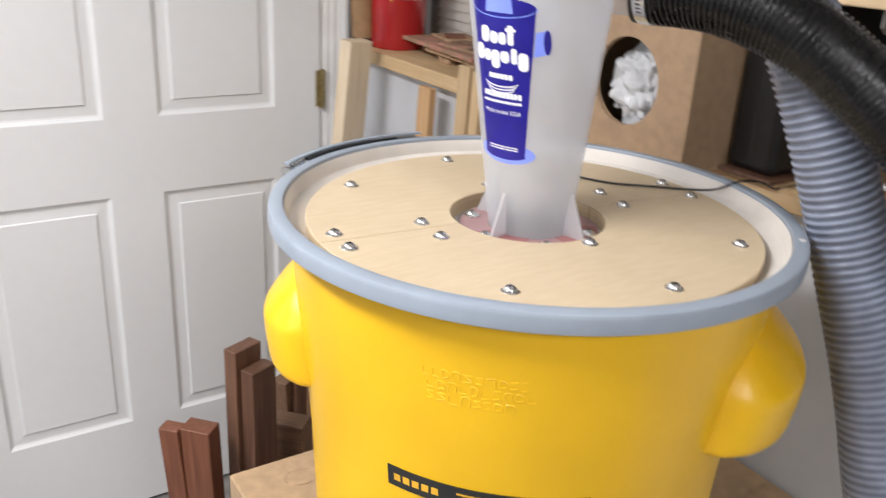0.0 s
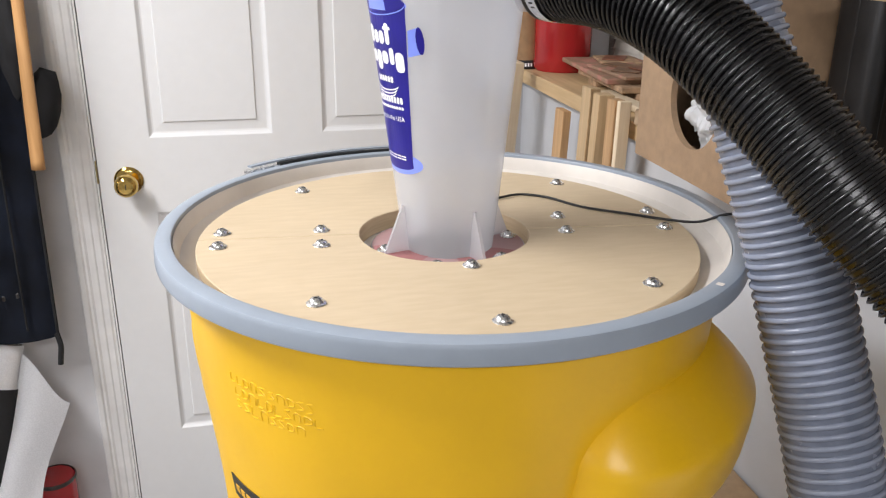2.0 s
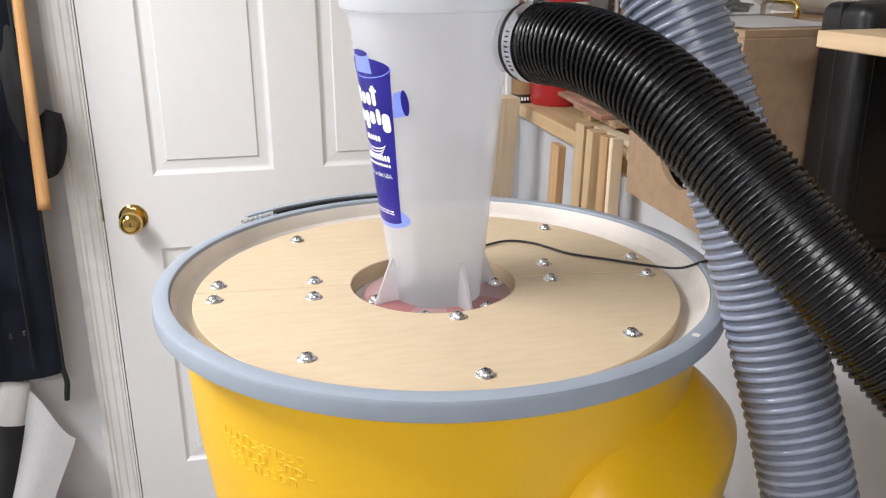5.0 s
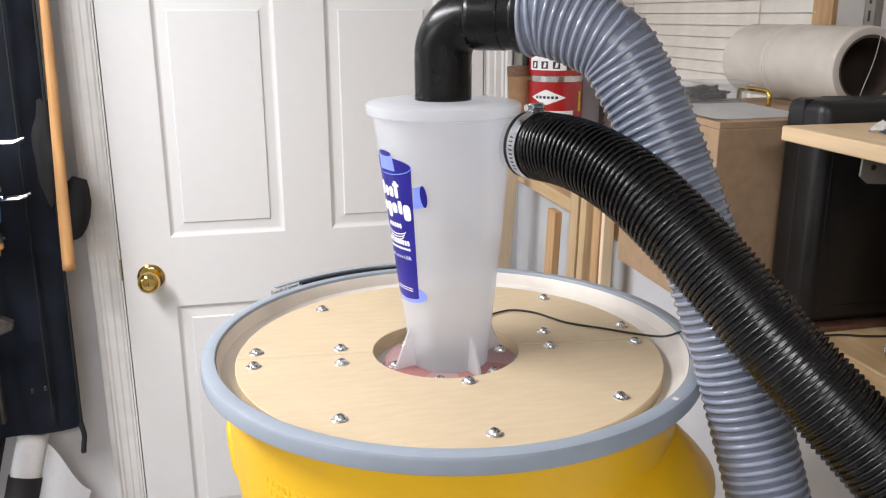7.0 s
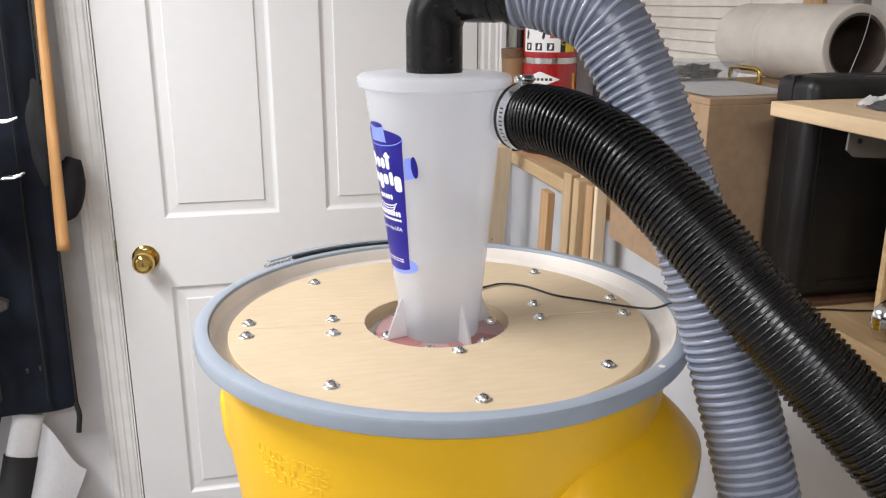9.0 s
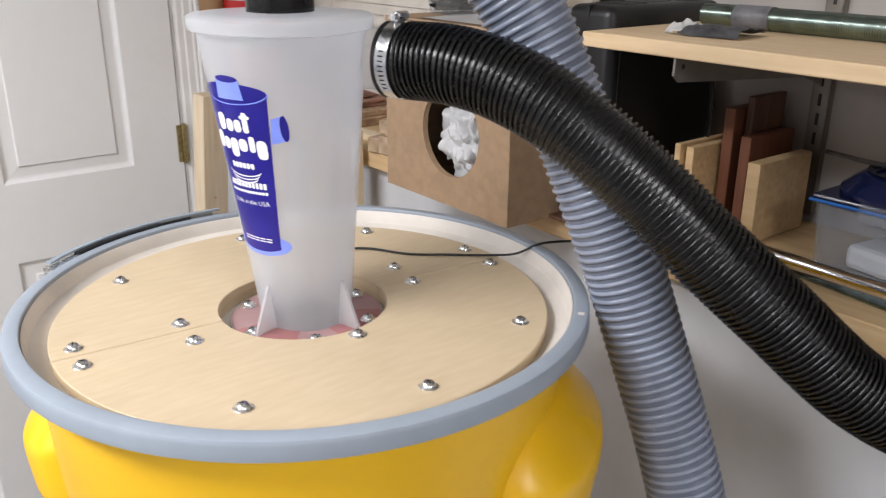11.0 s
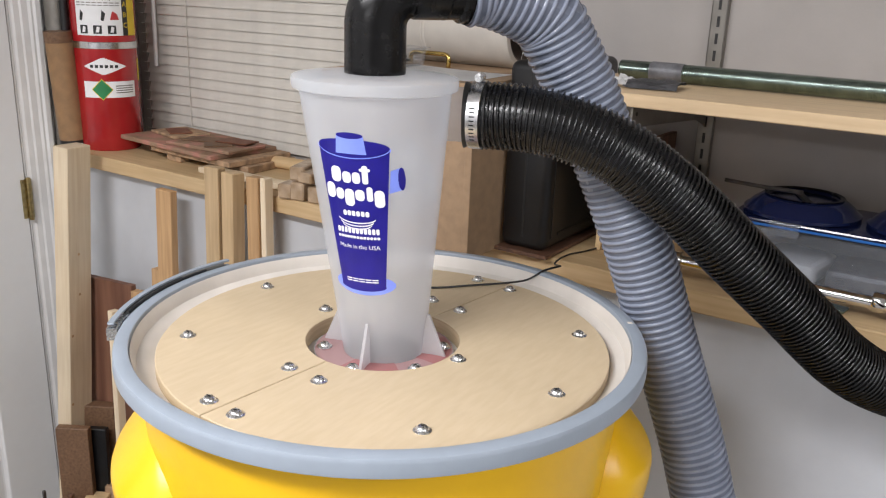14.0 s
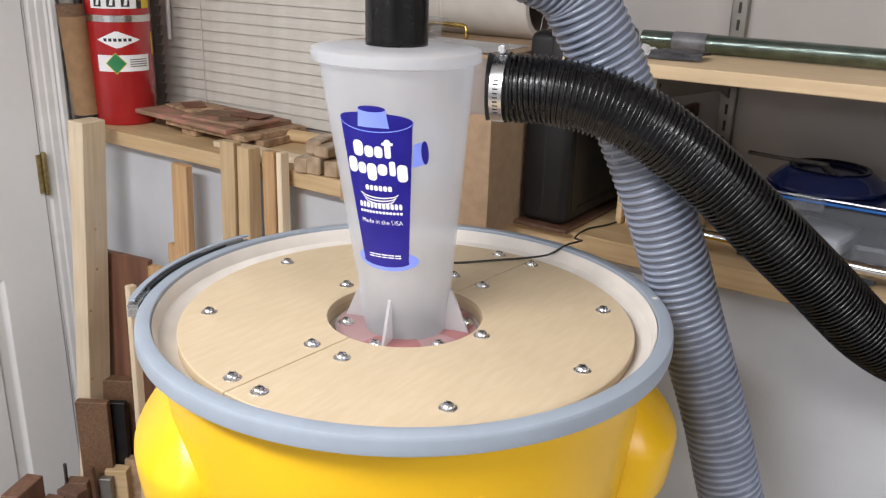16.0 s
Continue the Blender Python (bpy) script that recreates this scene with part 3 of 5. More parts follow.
def half_disc(a0, a1):
    bm = bmesh.new()
    n = 72
    gap = 0.0006
    lo, hi = [], []
    for r, ox, oy in ((0.2228, 0.0, 0.001), (0.0775, -0.0028, 0.0030)):
        for z, st in ((LZ + 0.001, lo), (PTOP, hi)):
            st.append([])
            for i in range(n + 1):
                a = a0 + math.degrees(gap / r) + (a1 - a0 - 2 * math.degrees(gap / r)) * i / n
                st[-1].append(bm.verts.new((ox + r * math.cos(radians(a)), oy + r * math.sin(radians(a)), z)))
    for i in range(n):
        bm.faces.new((hi[0][i], hi[0][i + 1], hi[1][i + 1], hi[1][i]))
        bm.faces.new((lo[0][i], lo[0][i + 1], lo[1][i + 1], lo[1][i]))
        for k in (0, 1):
            f = bm.faces.new((lo[k][i], lo[k][i + 1], hi[k][i + 1], hi[k][i]))
            f.material_index = 1
    for i in (0, n):
        f = bm.faces.new((lo[0][i], hi[0][i], hi[1][i], lo[1][i]))
        f.material_index = 1
    bmesh.ops.recalc_face_normals(bm, faces=bm.faces)
    rim = [e for e in bm.edges if abs(e.verts[0].co.z - PTOP) < 1e-6 and abs(e.verts[1].co.z - PTOP) < 1e-6 and len({f.material_index for f in e.link_faces}) == 2]
    bmesh.ops.bevel(bm, geom=rim, offset=0.0007, segments=1, affect="EDGES")
    return bm


back = thing("half_disc", (PX, PY, 0), label="pale birch plywood half disc screwed to the drum lid", category="plywood disc", group="plywood half discs")
part("board", half_disc(SEAM - 180, SEAM), ("ply", "plyedge"), back)
front = thing("half_disc", (PX, PY, 0), label="pale birch plywood half disc screwed to the drum lid", category="plywood disc", group="plywood half discs")
part("board", half_disc(SEAM, SEAM + 180), ("ply", "plyedge"), front)
head_bm = lathe([(0.0075, 0.0), (0.0078, 0.0006), (0.0072, 0.0011), (0.0058, 0.0016), (0.0054, 0.0026), (0.0044, 0.0040), (0.0028, 0.0048), (0.0016, 0.0050), (0.0014, 0.0036), (0.0, 0.0034)], 24)
screw0 = None


def screw(owner, r, az, z=PTOP, ox=0.0, oy=0.0):
    global screw0
    a = radians(az)
    m = pose(ox + r * math.cos(a), oy + r * math.sin(a), z, 0, 0, random.uniform(0, 90))
    if screw0 is None:
        screw0 = part("screw", head_bm, "zinc", owner, "zinc-plated washer-head screw", True, m)
        bm = box(-0.0033, -0.0006, 0.0036, 0.0033, 0.0006, 0.0049)
        box(-0.0006, -0.0033, 0.0036, 0.0006, 0.0033, 0.0049, bm=bm)
        screw.slot = part("cross_slot", bm, "dark", screw0)
        return screw0
    s = again("screw", screw0, owner, m)
    again("cross_slot", screw.slot, s)
    return s


for r, az in ((0.204, 170.5), (0.198, 128), (0.2, 82), (0.205, 41.5), (0.208, 6.0), (0.116, 167), (0.1, 80), (0.117, 12)):
    screw(back, r, az)
for r, az in ((0.204, 180.5), (0.190, 226.5), (0.194, 268.5), (0.199, 310.5), (0.203, 352.5), (0.117, 186.5), (0.086, 270), (0.109, -9.5)):
    screw(front, r, az)

# ---------- the cyclone ----------
KX, KY = 0.4696, 0.818
KB = LZ + 0.001
cyc = thing("cyclone_separator", (KX, KY, 0), label="translucent white plastic cone cyclone dust separator", category="dust separator")


def cone_r(z):
    return 0.0405 + (z - 1.20) * (0.0712 - 0.0405) / (1.463 - 1.20)


def lean(z):
    """The cyclone stands a little out of plumb: its axis at a height."""
    k = max(0.0, z - 1.215)
    return Vector((-0.0095 * k, 0.052 * k, 0))


def leaned(bm):
    for v in bm.verts:
        v.co += lean(v.co.z)
    return bm


part("cone", leaned(lathe([(cone_r(KB), KB), (cone_r(1.26), 1.26), (cone_r(1.32), 1.32), (cone_r(1.40), 1.40), (cone_r(1.464), 1.464), (cone_r(1.464) - 0.0025, 1.464), (cone_r(1.40) - 0.0025, 1.40), (cone_r(1.26) - 0.0025, 1.26), (cone_r(KB) - 0.0025, KB)], 96)), "milky", cyc, smooth=True)
part("cap", leaned(lathe([(0.0, 1.4785), (0.030, 1.4785), (0.052, 1.4780), (0.0755, 1.4770), (0.0776, 1.4758), (0.0783, 1.4730), (0.0776, 1.4662), (0.0755, 1.4650), (0.0735, 1.4660), (0.0735, 1.4745), (0.0, 1.4765)], 96)), "lidmilk", cyc, "flat white plastic cap", True)
part("flange", lathe([(0.040, KB), (0.071, KB), (0.0715, KB + 0.002), (0.071, KB + 0.004), (0.042, KB + 0.0045)], 64), "fin", cyc, "clear base flange", True)
for a0, a1, r0, r1 in ((176, 232, 0.046, 0.069), (268, 330, 0.048, 0.068), (20, 70, 0.050, 0.067)):
    part("sealant", lathe([(r0 - 0.008, KB + 0.0051), (r0, KB + 0.0057), (r1 - 0.002, KB + 0.0052), (r1, KB + 0.0047)], 24, a0=a0, a1=a1), "redgum", cyc, "smeared red sealant", True)
part("sealant_film", lathe([(0.040, KB + 0.0046), (0.055, KB + 0.0049), (0.0700, KB + 0.0044)], 48), "gumfilm", cyc, "thin smear of pinkish sealant", True)
part("outlet_hole", lathe([(0.0, KB + 0.0004), (0.0385, KB + 0.0004), (0.0385, KB + 0.0008), (0.0, KB + 0.0008)], 40), "dark", cyc, "dark open outlet at the cone's foot")
for k in range(4):
    az = 197.0 + 90 * k
    z1 = 1.2475
    bm = prism([(cone_r(KB) - 0.001, KB + 0.004), (0.066, KB + 0.004), (0.064, KB + 0.008), (cone_r(z1) + 0.0015, z1), (cone_r(z1) - 0.001, z1)], 0.0028)
    bmesh.ops.translate(bm, verts=bm.verts, vec=(0, -0.0014, 0))
    part("gusset", bm, "fin", cyc, m=pose(0, 0, 0, 0, 0, az))
for k in range(6):
    screw(cyc, 0.0605, 188.0 + 60 * k, KB + 0.005)

# the printed label, wrapped round the cone
LC = 197.5


def on_cone(u, z, off):
    r = cone_r(z) + off
    a = radians(LC) + u / cone_r(z)
    return Vector((r * math.cos(a), r * math.sin(a), z)) + lean(z)


def wrap(bm, off, z_mid=0.0):
    """Lay a flat mesh in u, z (x, y) round the cone."""
    for v in bm.verts:
        v.co = on_cone(v.co.x, v.co.y + z_mid, off)
    return bm


def flat(rows, n=14):
    """A sheet between left and right edges: rows of (z, left, right)."""
    bm = bmesh.new()
    prev = None
    for z, a, b in rows:
        r = [bm.verts.new((a + (b - a) * i / n, z, 0)) for i in range(n + 1)]
        if prev:
            for i in range(n):
                bm.faces.new((prev[i], prev[i + 1], r[i + 1], r[i]))
        prev = r
    return bm


def disc2(u, z, ru, rz, n=28):
    """An ellipse in u, z, cut into upright strips so that it can follow the cone."""
    bm = bmesh.new()
    prev = None
    for i in range(n + 1):
        a = math.pi * (1 - i / n)
        x, h = u + ru * math.cos(a), max(rz * math.sin(a), 1e-5)
        row = [bm.verts.new((x, z - h, 0)), bm.verts.new((x, z + h, 0))]
        if prev:
            bm.faces.new((prev[0], row[0], row[1], prev[1]))
        prev = row
    return bm


def half_w(z):
    return 0.0222 + (z - 1.287) * (0.0352 - 0.0222) / (1.42 - 1.287)


label = part("printed_label", wrap(flat([(1.2855 + 0.1345 * i / 20, -half_w(1.2855 + 0.1345 * i / 20), half_w(1.2855 + 0.1345 * i / 20)) for i in range(21)]), 0.0005), "navyprint", cyc, "dark blue printed maker's label")
part("label_mark", wrap(disc2(0, 1.2865, 0.0228, 0.0045), 0.0005), "navyprint", label)
part("label_mark", wrap(disc2(0.001, 1.2885, 0.031, 0.0105), 0.0003), "blueprint", label)
part("label_mark", wrap(disc2(0, 1.419, 0.0364, 0.0085), 0.0004), "blueprint", label)
part("label_mark", wrap(disc2(0, 1.4205, 0.0352, 0.0072), 0.0007), "navyprint", label)
part("label_mark", wrap(flat([(1.4145, -0.0145, 0.0145), (1.431, -0.0125, 0.0125)]), 0.0009), "blueprint", label)
part("label_mark", wrap(disc2(0, 1.431, 0.0125, 0.0028), 0.0011), "navyprint", label)
bm = bmesh.new()
for z0, z1, u0, u1 in ((1.378, 1.4, 0.0365, 0.0475),):
    vs = [bm.verts.new(p) for p in ((0.032, 1.379, 0), (0.0445, 1.382, 0), (0.0445, 1.403, 0), (0.0345, 1.400, 0))]
    bm.faces.new(vs)
part("label_mark", wrap(bm, 0.0004), "blueprint", label)
part("label_mark", wrap(disc2(0.0445, 1.3925, 0.0035, 0.0108), 0.0006), "navyprint", label)


def pill(u0, z0, u1, z1, bm=None, n=5):
    """A rounded bar in u, z."""
    bm = bm or bmesh.new()
    r = min(u1 - u0, z1 - z0) * 0.42
    pts = []
    for cx, cz, a in ((u1 - r, z1 - r, 0), (u0 + r, z1 - r, 90), (u0 + r, z0 + r, 180), (u1 - r, z0 + r, 270)):
        for i in range(n + 1):
            b = radians(a + 90 * i / n)
            pts.append((cx + r * math.cos(b), cz + r * math.sin(b), 0))
    bm.faces.new([bm.verts.new(p) for p in pts])
    return bm




def bar(u0, z0, u1, z1, mat="whiteprint", off=0.0008):
    part("label_bar", wrap(pill(u0, z0, u1, z1), off), mat, label)


for u, w, lo, hi in ((-0.0165, 0.0105, 0, 0.0145), (-0.0058, 0.0085, 0, 0.0105), (0.0032, 0.0075, 0, 0.0105), (0.0115, 0.0055, 0, 0.017)):
    bar(u - w / 2, 1.3875 + lo, u + w / 2, 1.3875 + hi)
bar(0.0065, 1.399, 0.0165, 1.4018)
for u, w, lo, hi in ((-0.0242, 0.0102, 0, 0.0145), (-0.0141, 0.0083, 0, 0.0105), (-0.0045, 0.0092, -0.0055, 0.0105), (0.0055, 0.0087, 0, 0.0105), (0.0145, 0.0055, 0, 0.0135), (0.0230, 0.0092, -0.0055, 0.0105)):
    bar(u - w / 2, 1.3715 + lo, u + w / 2, 1.3715 + hi)
for i in range(6):
    bar(-0.0125 + i * 0.0043, 1.3565, -0.0125 + i * 0.0043 + 0.0035, 1.3615)
for i in range(3):
    bm = bmesh.new()
    for k in range(16):
        a, b = radians(195 + 150 * k / 16), radians(195 + 150 * (k + 1) / 16)
        ru, rz, zc, t = 0.0185 - 0.002 * i, 0.0055, 1.3548 - 0.0028 * i, 0.0011
        vs = [bm.verts.new((ru * math.cos(q), zc + rz * math.sin(q) + d, 0)) for q, d in ((a, 0), (b, 0), (b, t), (a, t))]
        bm.faces.new(vs)
    bmesh.ops.remove_doubles(bm, verts=bm.verts, dist=1e-6)
    part("label_swirl", wrap(bm, 0.0008), "whiteprint", label)
for i in range(11):
    bar(-0.0205 + i * 0.0038, 1.3395, -0.0205 + i * 0.0038 + 0.0029, 1.3450)
for i in range(13):
    bar(-0.0205 + i * 0.0032, 1.3345, -0.0205 + i * 0.0032 + 0.0026, 1.3372)
for z in (1.2935, 1.2912):
    for i in range(5):
        bar(-0.0155 + i * 0.0064, z, -0.0155 + i * 0.0064 + 0.0056, z + 0.0011)
bm = bmesh.new()
prev = None
for k in range(25):
    q = math.pi + math.pi * k / 24
    u, v = 0.0356 * math.cos(q), 1.4202 + 0.0100 * math.sin(q)
    row = [bm.verts.new((u, v, 0)), bm.verts.new((u, v + 0.0009, 0))]
    if prev:
        bm.faces.new((prev[0], row[0], row[1], prev[1]))
    prev = row
part("label_line", wrap(bm, 0.0009), "blueprint", label)
bm = letters("Made in the USA", 0.0058)
part("label_words", wrap(bm, 0.0008, 1.3265), "whiteprint", label, "white printed words")

# inlet port, clamp and black hose
black_path = [(0.512, 0.824, 1.4385), (0.532, 0.790, 1.439), (0.548, 0.757, 1.4395), (0.562, 0.716, 1.439), (0.580, 0.674, 1.4295), (0.601, 0.629, 1.4075), (0.633, 0.576, 1.362), (0.663, 0.530, 1.314),
              (0.701, 0.485, 1.263), (0.751, 0.434, 1.201), (0.806, 0.390, 1.162), (0.873, 0.335, 1.136), (0.925, 0.23, 1.128), (0.93, 0.02, 1.15), (0.90, -0.3, 1.10), (0.86, -0.75, 0.80), (0.84, -1.0, 0.2), (0.84, -1.05, FLOOR + 0.04)]
inlet = [Vector(black_path[0]).lerp(Vector(black_path[1]), 0.78), Vector(black_path[1]), Vector(black_path[2])]
part("inlet_port", sweep([q - Vector((KX, KY, 0)) for q in inlet], 10, 0.0265, 40, closed=False), "milky", cyc, "short round side inlet", True)
bh = thing("vacuum_hose", (0, 0, 0), label="black ribbed flexible vacuum hose clamped to the cyclone inlet", category="hose")
BP = 0.0052
part("hose", sweep(black_path[2:], 500, 0.0296, 40, closed=False), "blackhose", bh)
part("spiral_rib", coil(black_path[2:], 900, BP, 0.0304, 0.0025, wide=0.56, per=32), "blackhose", bh, "raised black spiral rib")
cuff = [Vector(black_path[1]).lerp(Vector(black_path[2]), f) for f in (0.42, 0.6, 0.8, 1.0)]
part("cuff", sweep(cuff, 30, lambda s, a: 0.0312 + 0.0010 * math.cos(s / 0.020 * 12), 40), "rubber", bh, "soft black rubber cuff")
clamp = thing("hose_clamp", (0, 0, 0), label="stainless steel worm-drive clamp on the black hose", category="hose clamp")
ca = [Vector(black_path[2]).lerp(Vector(black_path[3]), f) for f in (-0.32, -0.18, -0.04)]
part("band", sweep(ca, 6, 0.0334, 48, closed=False), "steel", clamp)
cdir = (ca[2] - ca[0]).normalized()
side = Vector((-0.62, -0.30, 0.0))
side = (side - cdir * side.dot(cdir)).normalized()
upv = cdir.cross(side)
upv = upv if upv.z > 0 else -upv
bm = bmesh.new()
for k in range(9):
    a = radians(-38 + 7 * k)
    n = side * math.cos(a) + upv * math.sin(a)
    tng = upv * math.cos(a) - side * math.sin(a)
    o = ca[1] + n * 0.03355
    vs = [bm.verts.new(o + cdir * x + tng * y) for x, y in ((-0.0024, -0.0006), (0.0024, -0.0006), (0.0024, 0.0006), (-0.0024, 0.0006))]
    bm.faces.new(vs)
part("band_slots", bm, "dark", clamp)
o = ca[1] + upv * 0.0365 + side * 0.004
bm = sweep([o - side * 0.007, o, o + side * 0.007], 6, 0.0042, 14)
part("worm_housing", bm, "steel", clamp)
bm = sweep([o + side * 0.007, o + side * 0.010, o + side * 0.012], 6, 0.0034, 6)
part("worm_screw", bm, "zinc", clamp)

# outlet elbow and grey hose
el = thing("pipe_elbow", (0, 0, 0), label="glossy black plastic pipe elbow on the cyclone cap", category="pipe elbow")
ED = Vector((0.80, -0.60, 0)).normalized()
TX, TY = KX + lean(1.48).x, KY + lean(1.48).y
EB = Vector((TX, TY, 1.479))
ZC = 1.558  # height of the arm's axis
path = [EB, EB + Vector((0, 0, 0.025))]
for k in range(0, 10):
    a = radians(10 * k)
    path.append(Vector((TX, TY, ZC - 0.036)) + ED * 0.036 * (1 - math.cos(a)) + Vector((0, 0, 0.036 * math.sin(a))))
part("pipe", sweep(path, 40, 0.0286, 48), "abs", el, smooth=False)
p0 = path[-1]
part("socket", sweep([p0 - ED * 0.004, p0 + ED * 0.012, p0 + ED * 0.030], 20, lambda s, a: 0.0305 if s > 0.0025 else 0.0292, 48), "abs", el)
part("coupling", sweep([p0 + ED * 0.029, p0 + ED * 0.040, p0 + ED * 0.052], 20, lambda s, a: 0.0300 + (0.0030 if s > 0.014 else 0.0), 48), "abs", el)
p1 = p0 + ED * 0.050
grey_path = [p1, p1 + ED * 0.028 + Vector((0, 0, -0.001)), (0.599, 0.731, 1.536), (0.617, 0.717, 1.506), (0.632, 0.702, 1.470), (0.649, 0.682, 1.415), (0.661, 0.665, 1.372), (0.674, 0.646, 1.320), (0.690, 0.627, 1.258),
             (0.704, 0.607, 1.190), (0.715, 0.586, 1.126), (0.723, 0.564, 1.060), (0.735, 0.532, 0.950), (0.765, 0.48, 0.80), (0.83, 0.39, 0.55), (0.84, 0.25, 0.25), (0.82, 0.0, 0.03), (0.78, -0.4, FLOOR + 0.037), (0.7, -0.9, FLOOR + 0.037)]
gh = thing("duct_hose", (0, 0, 0), label="grey ribbed flexible dust hose arching down from the elbow", category="hose")
GP = 0.0084
RG = 0.0345
part("hose_wall", sweep(grey_path, 700, RG, 44, closed=False), "greyweb", gh, "thin grey hose wall between the ribs")
part("spiral_rib", coil(grey_path, 900, GP, RG + 0.0004, 0.0019, seg=8, wide=1.15, per=34), "greyrib", gh, "raised grey spiral rib")

# the thin cable over the disc
cab = thing("cable", (0, 0, 0), label="thin black cable lying across the disc to the ledge", category="cable")
part("wire", sweep([(0.530, 0.896, 1.2190), (0.545, 0.904, 1.2190), (0.568, 0.911, 1.2190), (0.592, 0.896, 1.2190), (0.616, 0.857, 1.2190), (0.649, 0.829, 1.2192), (0.682, 0.801, 1.2195), (0.702, 0.782, 1.2225), (0.719, 0.769, 1.2325), (0.736, 0.763, 1.2335), (0.775, 0.774, 1.223),
    (0.85, 0.813, 1.196), (0.905, 0.845, 1.178), (0.953, 0.860, 1.1706), (0.985, 0.859, 1.1702), (1.02, 0.846, 1.1702), (1.054, 0.838, 1.174), (1.085, 0.837, 1.20), (1.10, 0.838, 1.25), (1.105, 0.838, 1.32), (1.10, 0.838, 1.375), (1.09, 0.838, 1.412)], 180, 0.0013, 8), "rubber", cab, smooth=True)

# ---------- things on the ledge ----------
B = LZ1 + 0.0005

# brown board box with a round hole, a paper sheet on top
bx = thing("hole_box", (0, 0, 0), label="brown board box with a round hole in its front", category="box")
X0, X1, Y0, Y1, Z1 = 0.858, 1.185, 0.968, 1.252, 1.428
bm = bmesh.new()
hy, hz, hr, n = 1.094, 1.276, 0.064, 48
for dx in (0.0, 0.009):
    inner = [bm.verts.new((X0 + dx, hy + hr * math.cos(2 * math.pi * k / n), hz + hr * math.sin(2 * math.pi * k / n))) for k in range(n)]
    outer = []
    for k in range(n):
        c, s = math.cos(2 * math.pi * k / n), math.sin(2 * math.pi * k / n)
        f = min([((Y1 - hy) if c > 0 else (hy - Y0)) / max(abs(c), 1e-6), ((Z1 - 0.009 - hz) if s > 0 else (hz - B)) / max(abs(s), 1e-6)])
        oy, oz = hy + c * f, hz + s * f
        for cy in (Y0, Y1):
            for cz in (B, Z1 - 0.009):
                if abs(math.atan2(cz - hz, cy - hy) - math.atan2(s, c)) < math.pi / n:
                    oy, oz = cy, cz
        outer.append(bm.verts.new((X0 + dx, oy, oz)))
    for k in range(n):
        bm.faces.new((inner[k], inner[(k + 1) % n], outer[(k + 1) % n], outer[k]))
    if dx == 0.0:
        first = inner
for k in range(n):
    bm.faces.new((first[k], first[(k + 1) % n], inner[(k + 1) % n], inner[k]))
bmesh.ops.recalc_face_normals(bm, faces=bm.faces)
part("front_panel", bm, "mdf", bx)
part("side_panel", box(X0 - 0.002, Y0 - 0.0025, B, X1, Y0 + 0.009, Z1 - 0.009, 0.0008), "mdf", bx)
part("side_panel", box(X0 + 0.009, Y1 - 0.009, B, X1, Y1, Z1 - 0.009, 0.0008), "mdf", bx)
part("top_panel", box(X0 - 0.0005, Y0 - 0.0005, Z1 - 0.009, X1, Y1 + 0.0005, Z1, 0.0008), "mdf", bx)
part("bottom_panel", box(X0 + 0.009, Y0 + 0.009, B, X1, Y1 - 0.009, B + 0.009), "mdf", bx)
part("lid_handle", sweep([(1.030, 1.128, Z1), (1.030, 1.128, Z1 + 0.014), (1.030, 1.134, Z1 + 0.021), (1.028, 1.165, Z1 + 0.022), (1.026, 1.196, Z1 + 0.021), (1.026, 1.202, Z1 + 0.014), (1.026, 1.202, Z1)], 40, 0.0038, 10), "brass", bx, "brass loop handle")
bagm = bmesh.new()
bmesh.ops.create_icosphere(bagm, subdivisions=5, radius=1.0)
for v in bagm.verts:
    p = v.co.copy()
    d = noise.noise(p * 2.3) * 0.22 + abs(noise.noise(p * 3.4)) * 0.40 + abs(noise.noise(p * 7)) * 0.13 - 0.06
    v.co = Vector((p.x * 0.052, p.y * 0.064, p.z * 0.068)) * (0.88 + d)
tagged(part("plastic_bag", bagm, "bag", smooth=True, m=pose(X0 + 0.061, hy + 0.002, B + 0.009 + 0.083)), "crumpled white plastic bag inside the box", "plastic bag")
sheet = bmesh.new()
rows = []
for i in range(9):
    rows.append([sheet.verts.new((0.857 + 0.16 * i / 8, 0.985 + 0.20 * j / 8 + 0.01 * i / 8, Z1 + 0.0012 + 0.0012 * math.sin(i * 0.7) * math.sin(j * 0.6) + (0.002 if i == 0 else 0.0))) for j in range(9)])
for i in range(8):
    for j in range(8):
        sheet.faces.new((rows[i][j], rows[i + 1][j], rows[i + 1][j + 1], rows[i][j + 1]))
bmesh.ops.solidify(sheet, geom=sheet.faces[:], thickness=-0.0012)
tagged(part("paper_sheet", sheet, "paper"), "white paper sheets lying on the box", "paper")
cl = bmesh.new()
bmesh.ops.create_icosphere(cl, subdivisions=4, radius=1.0)
for v in cl.verts:
    p = v.co.copy()
    d = 0.8 + 0.45 * noise.noise(p * 3.0) + 0.2 * noise.noise(p * 9)
    v.co = Vector((p.x * 0.045, p.y * 0.04, max(-0.2, p.z) * 0.017)) * d
tagged(part("mesh_scrap", cl, "blackcloth", smooth=True, m=pose(0.965, 1.212, Z1 + 0.0095)), "crumpled scrap of dark grey mesh", "scrap")

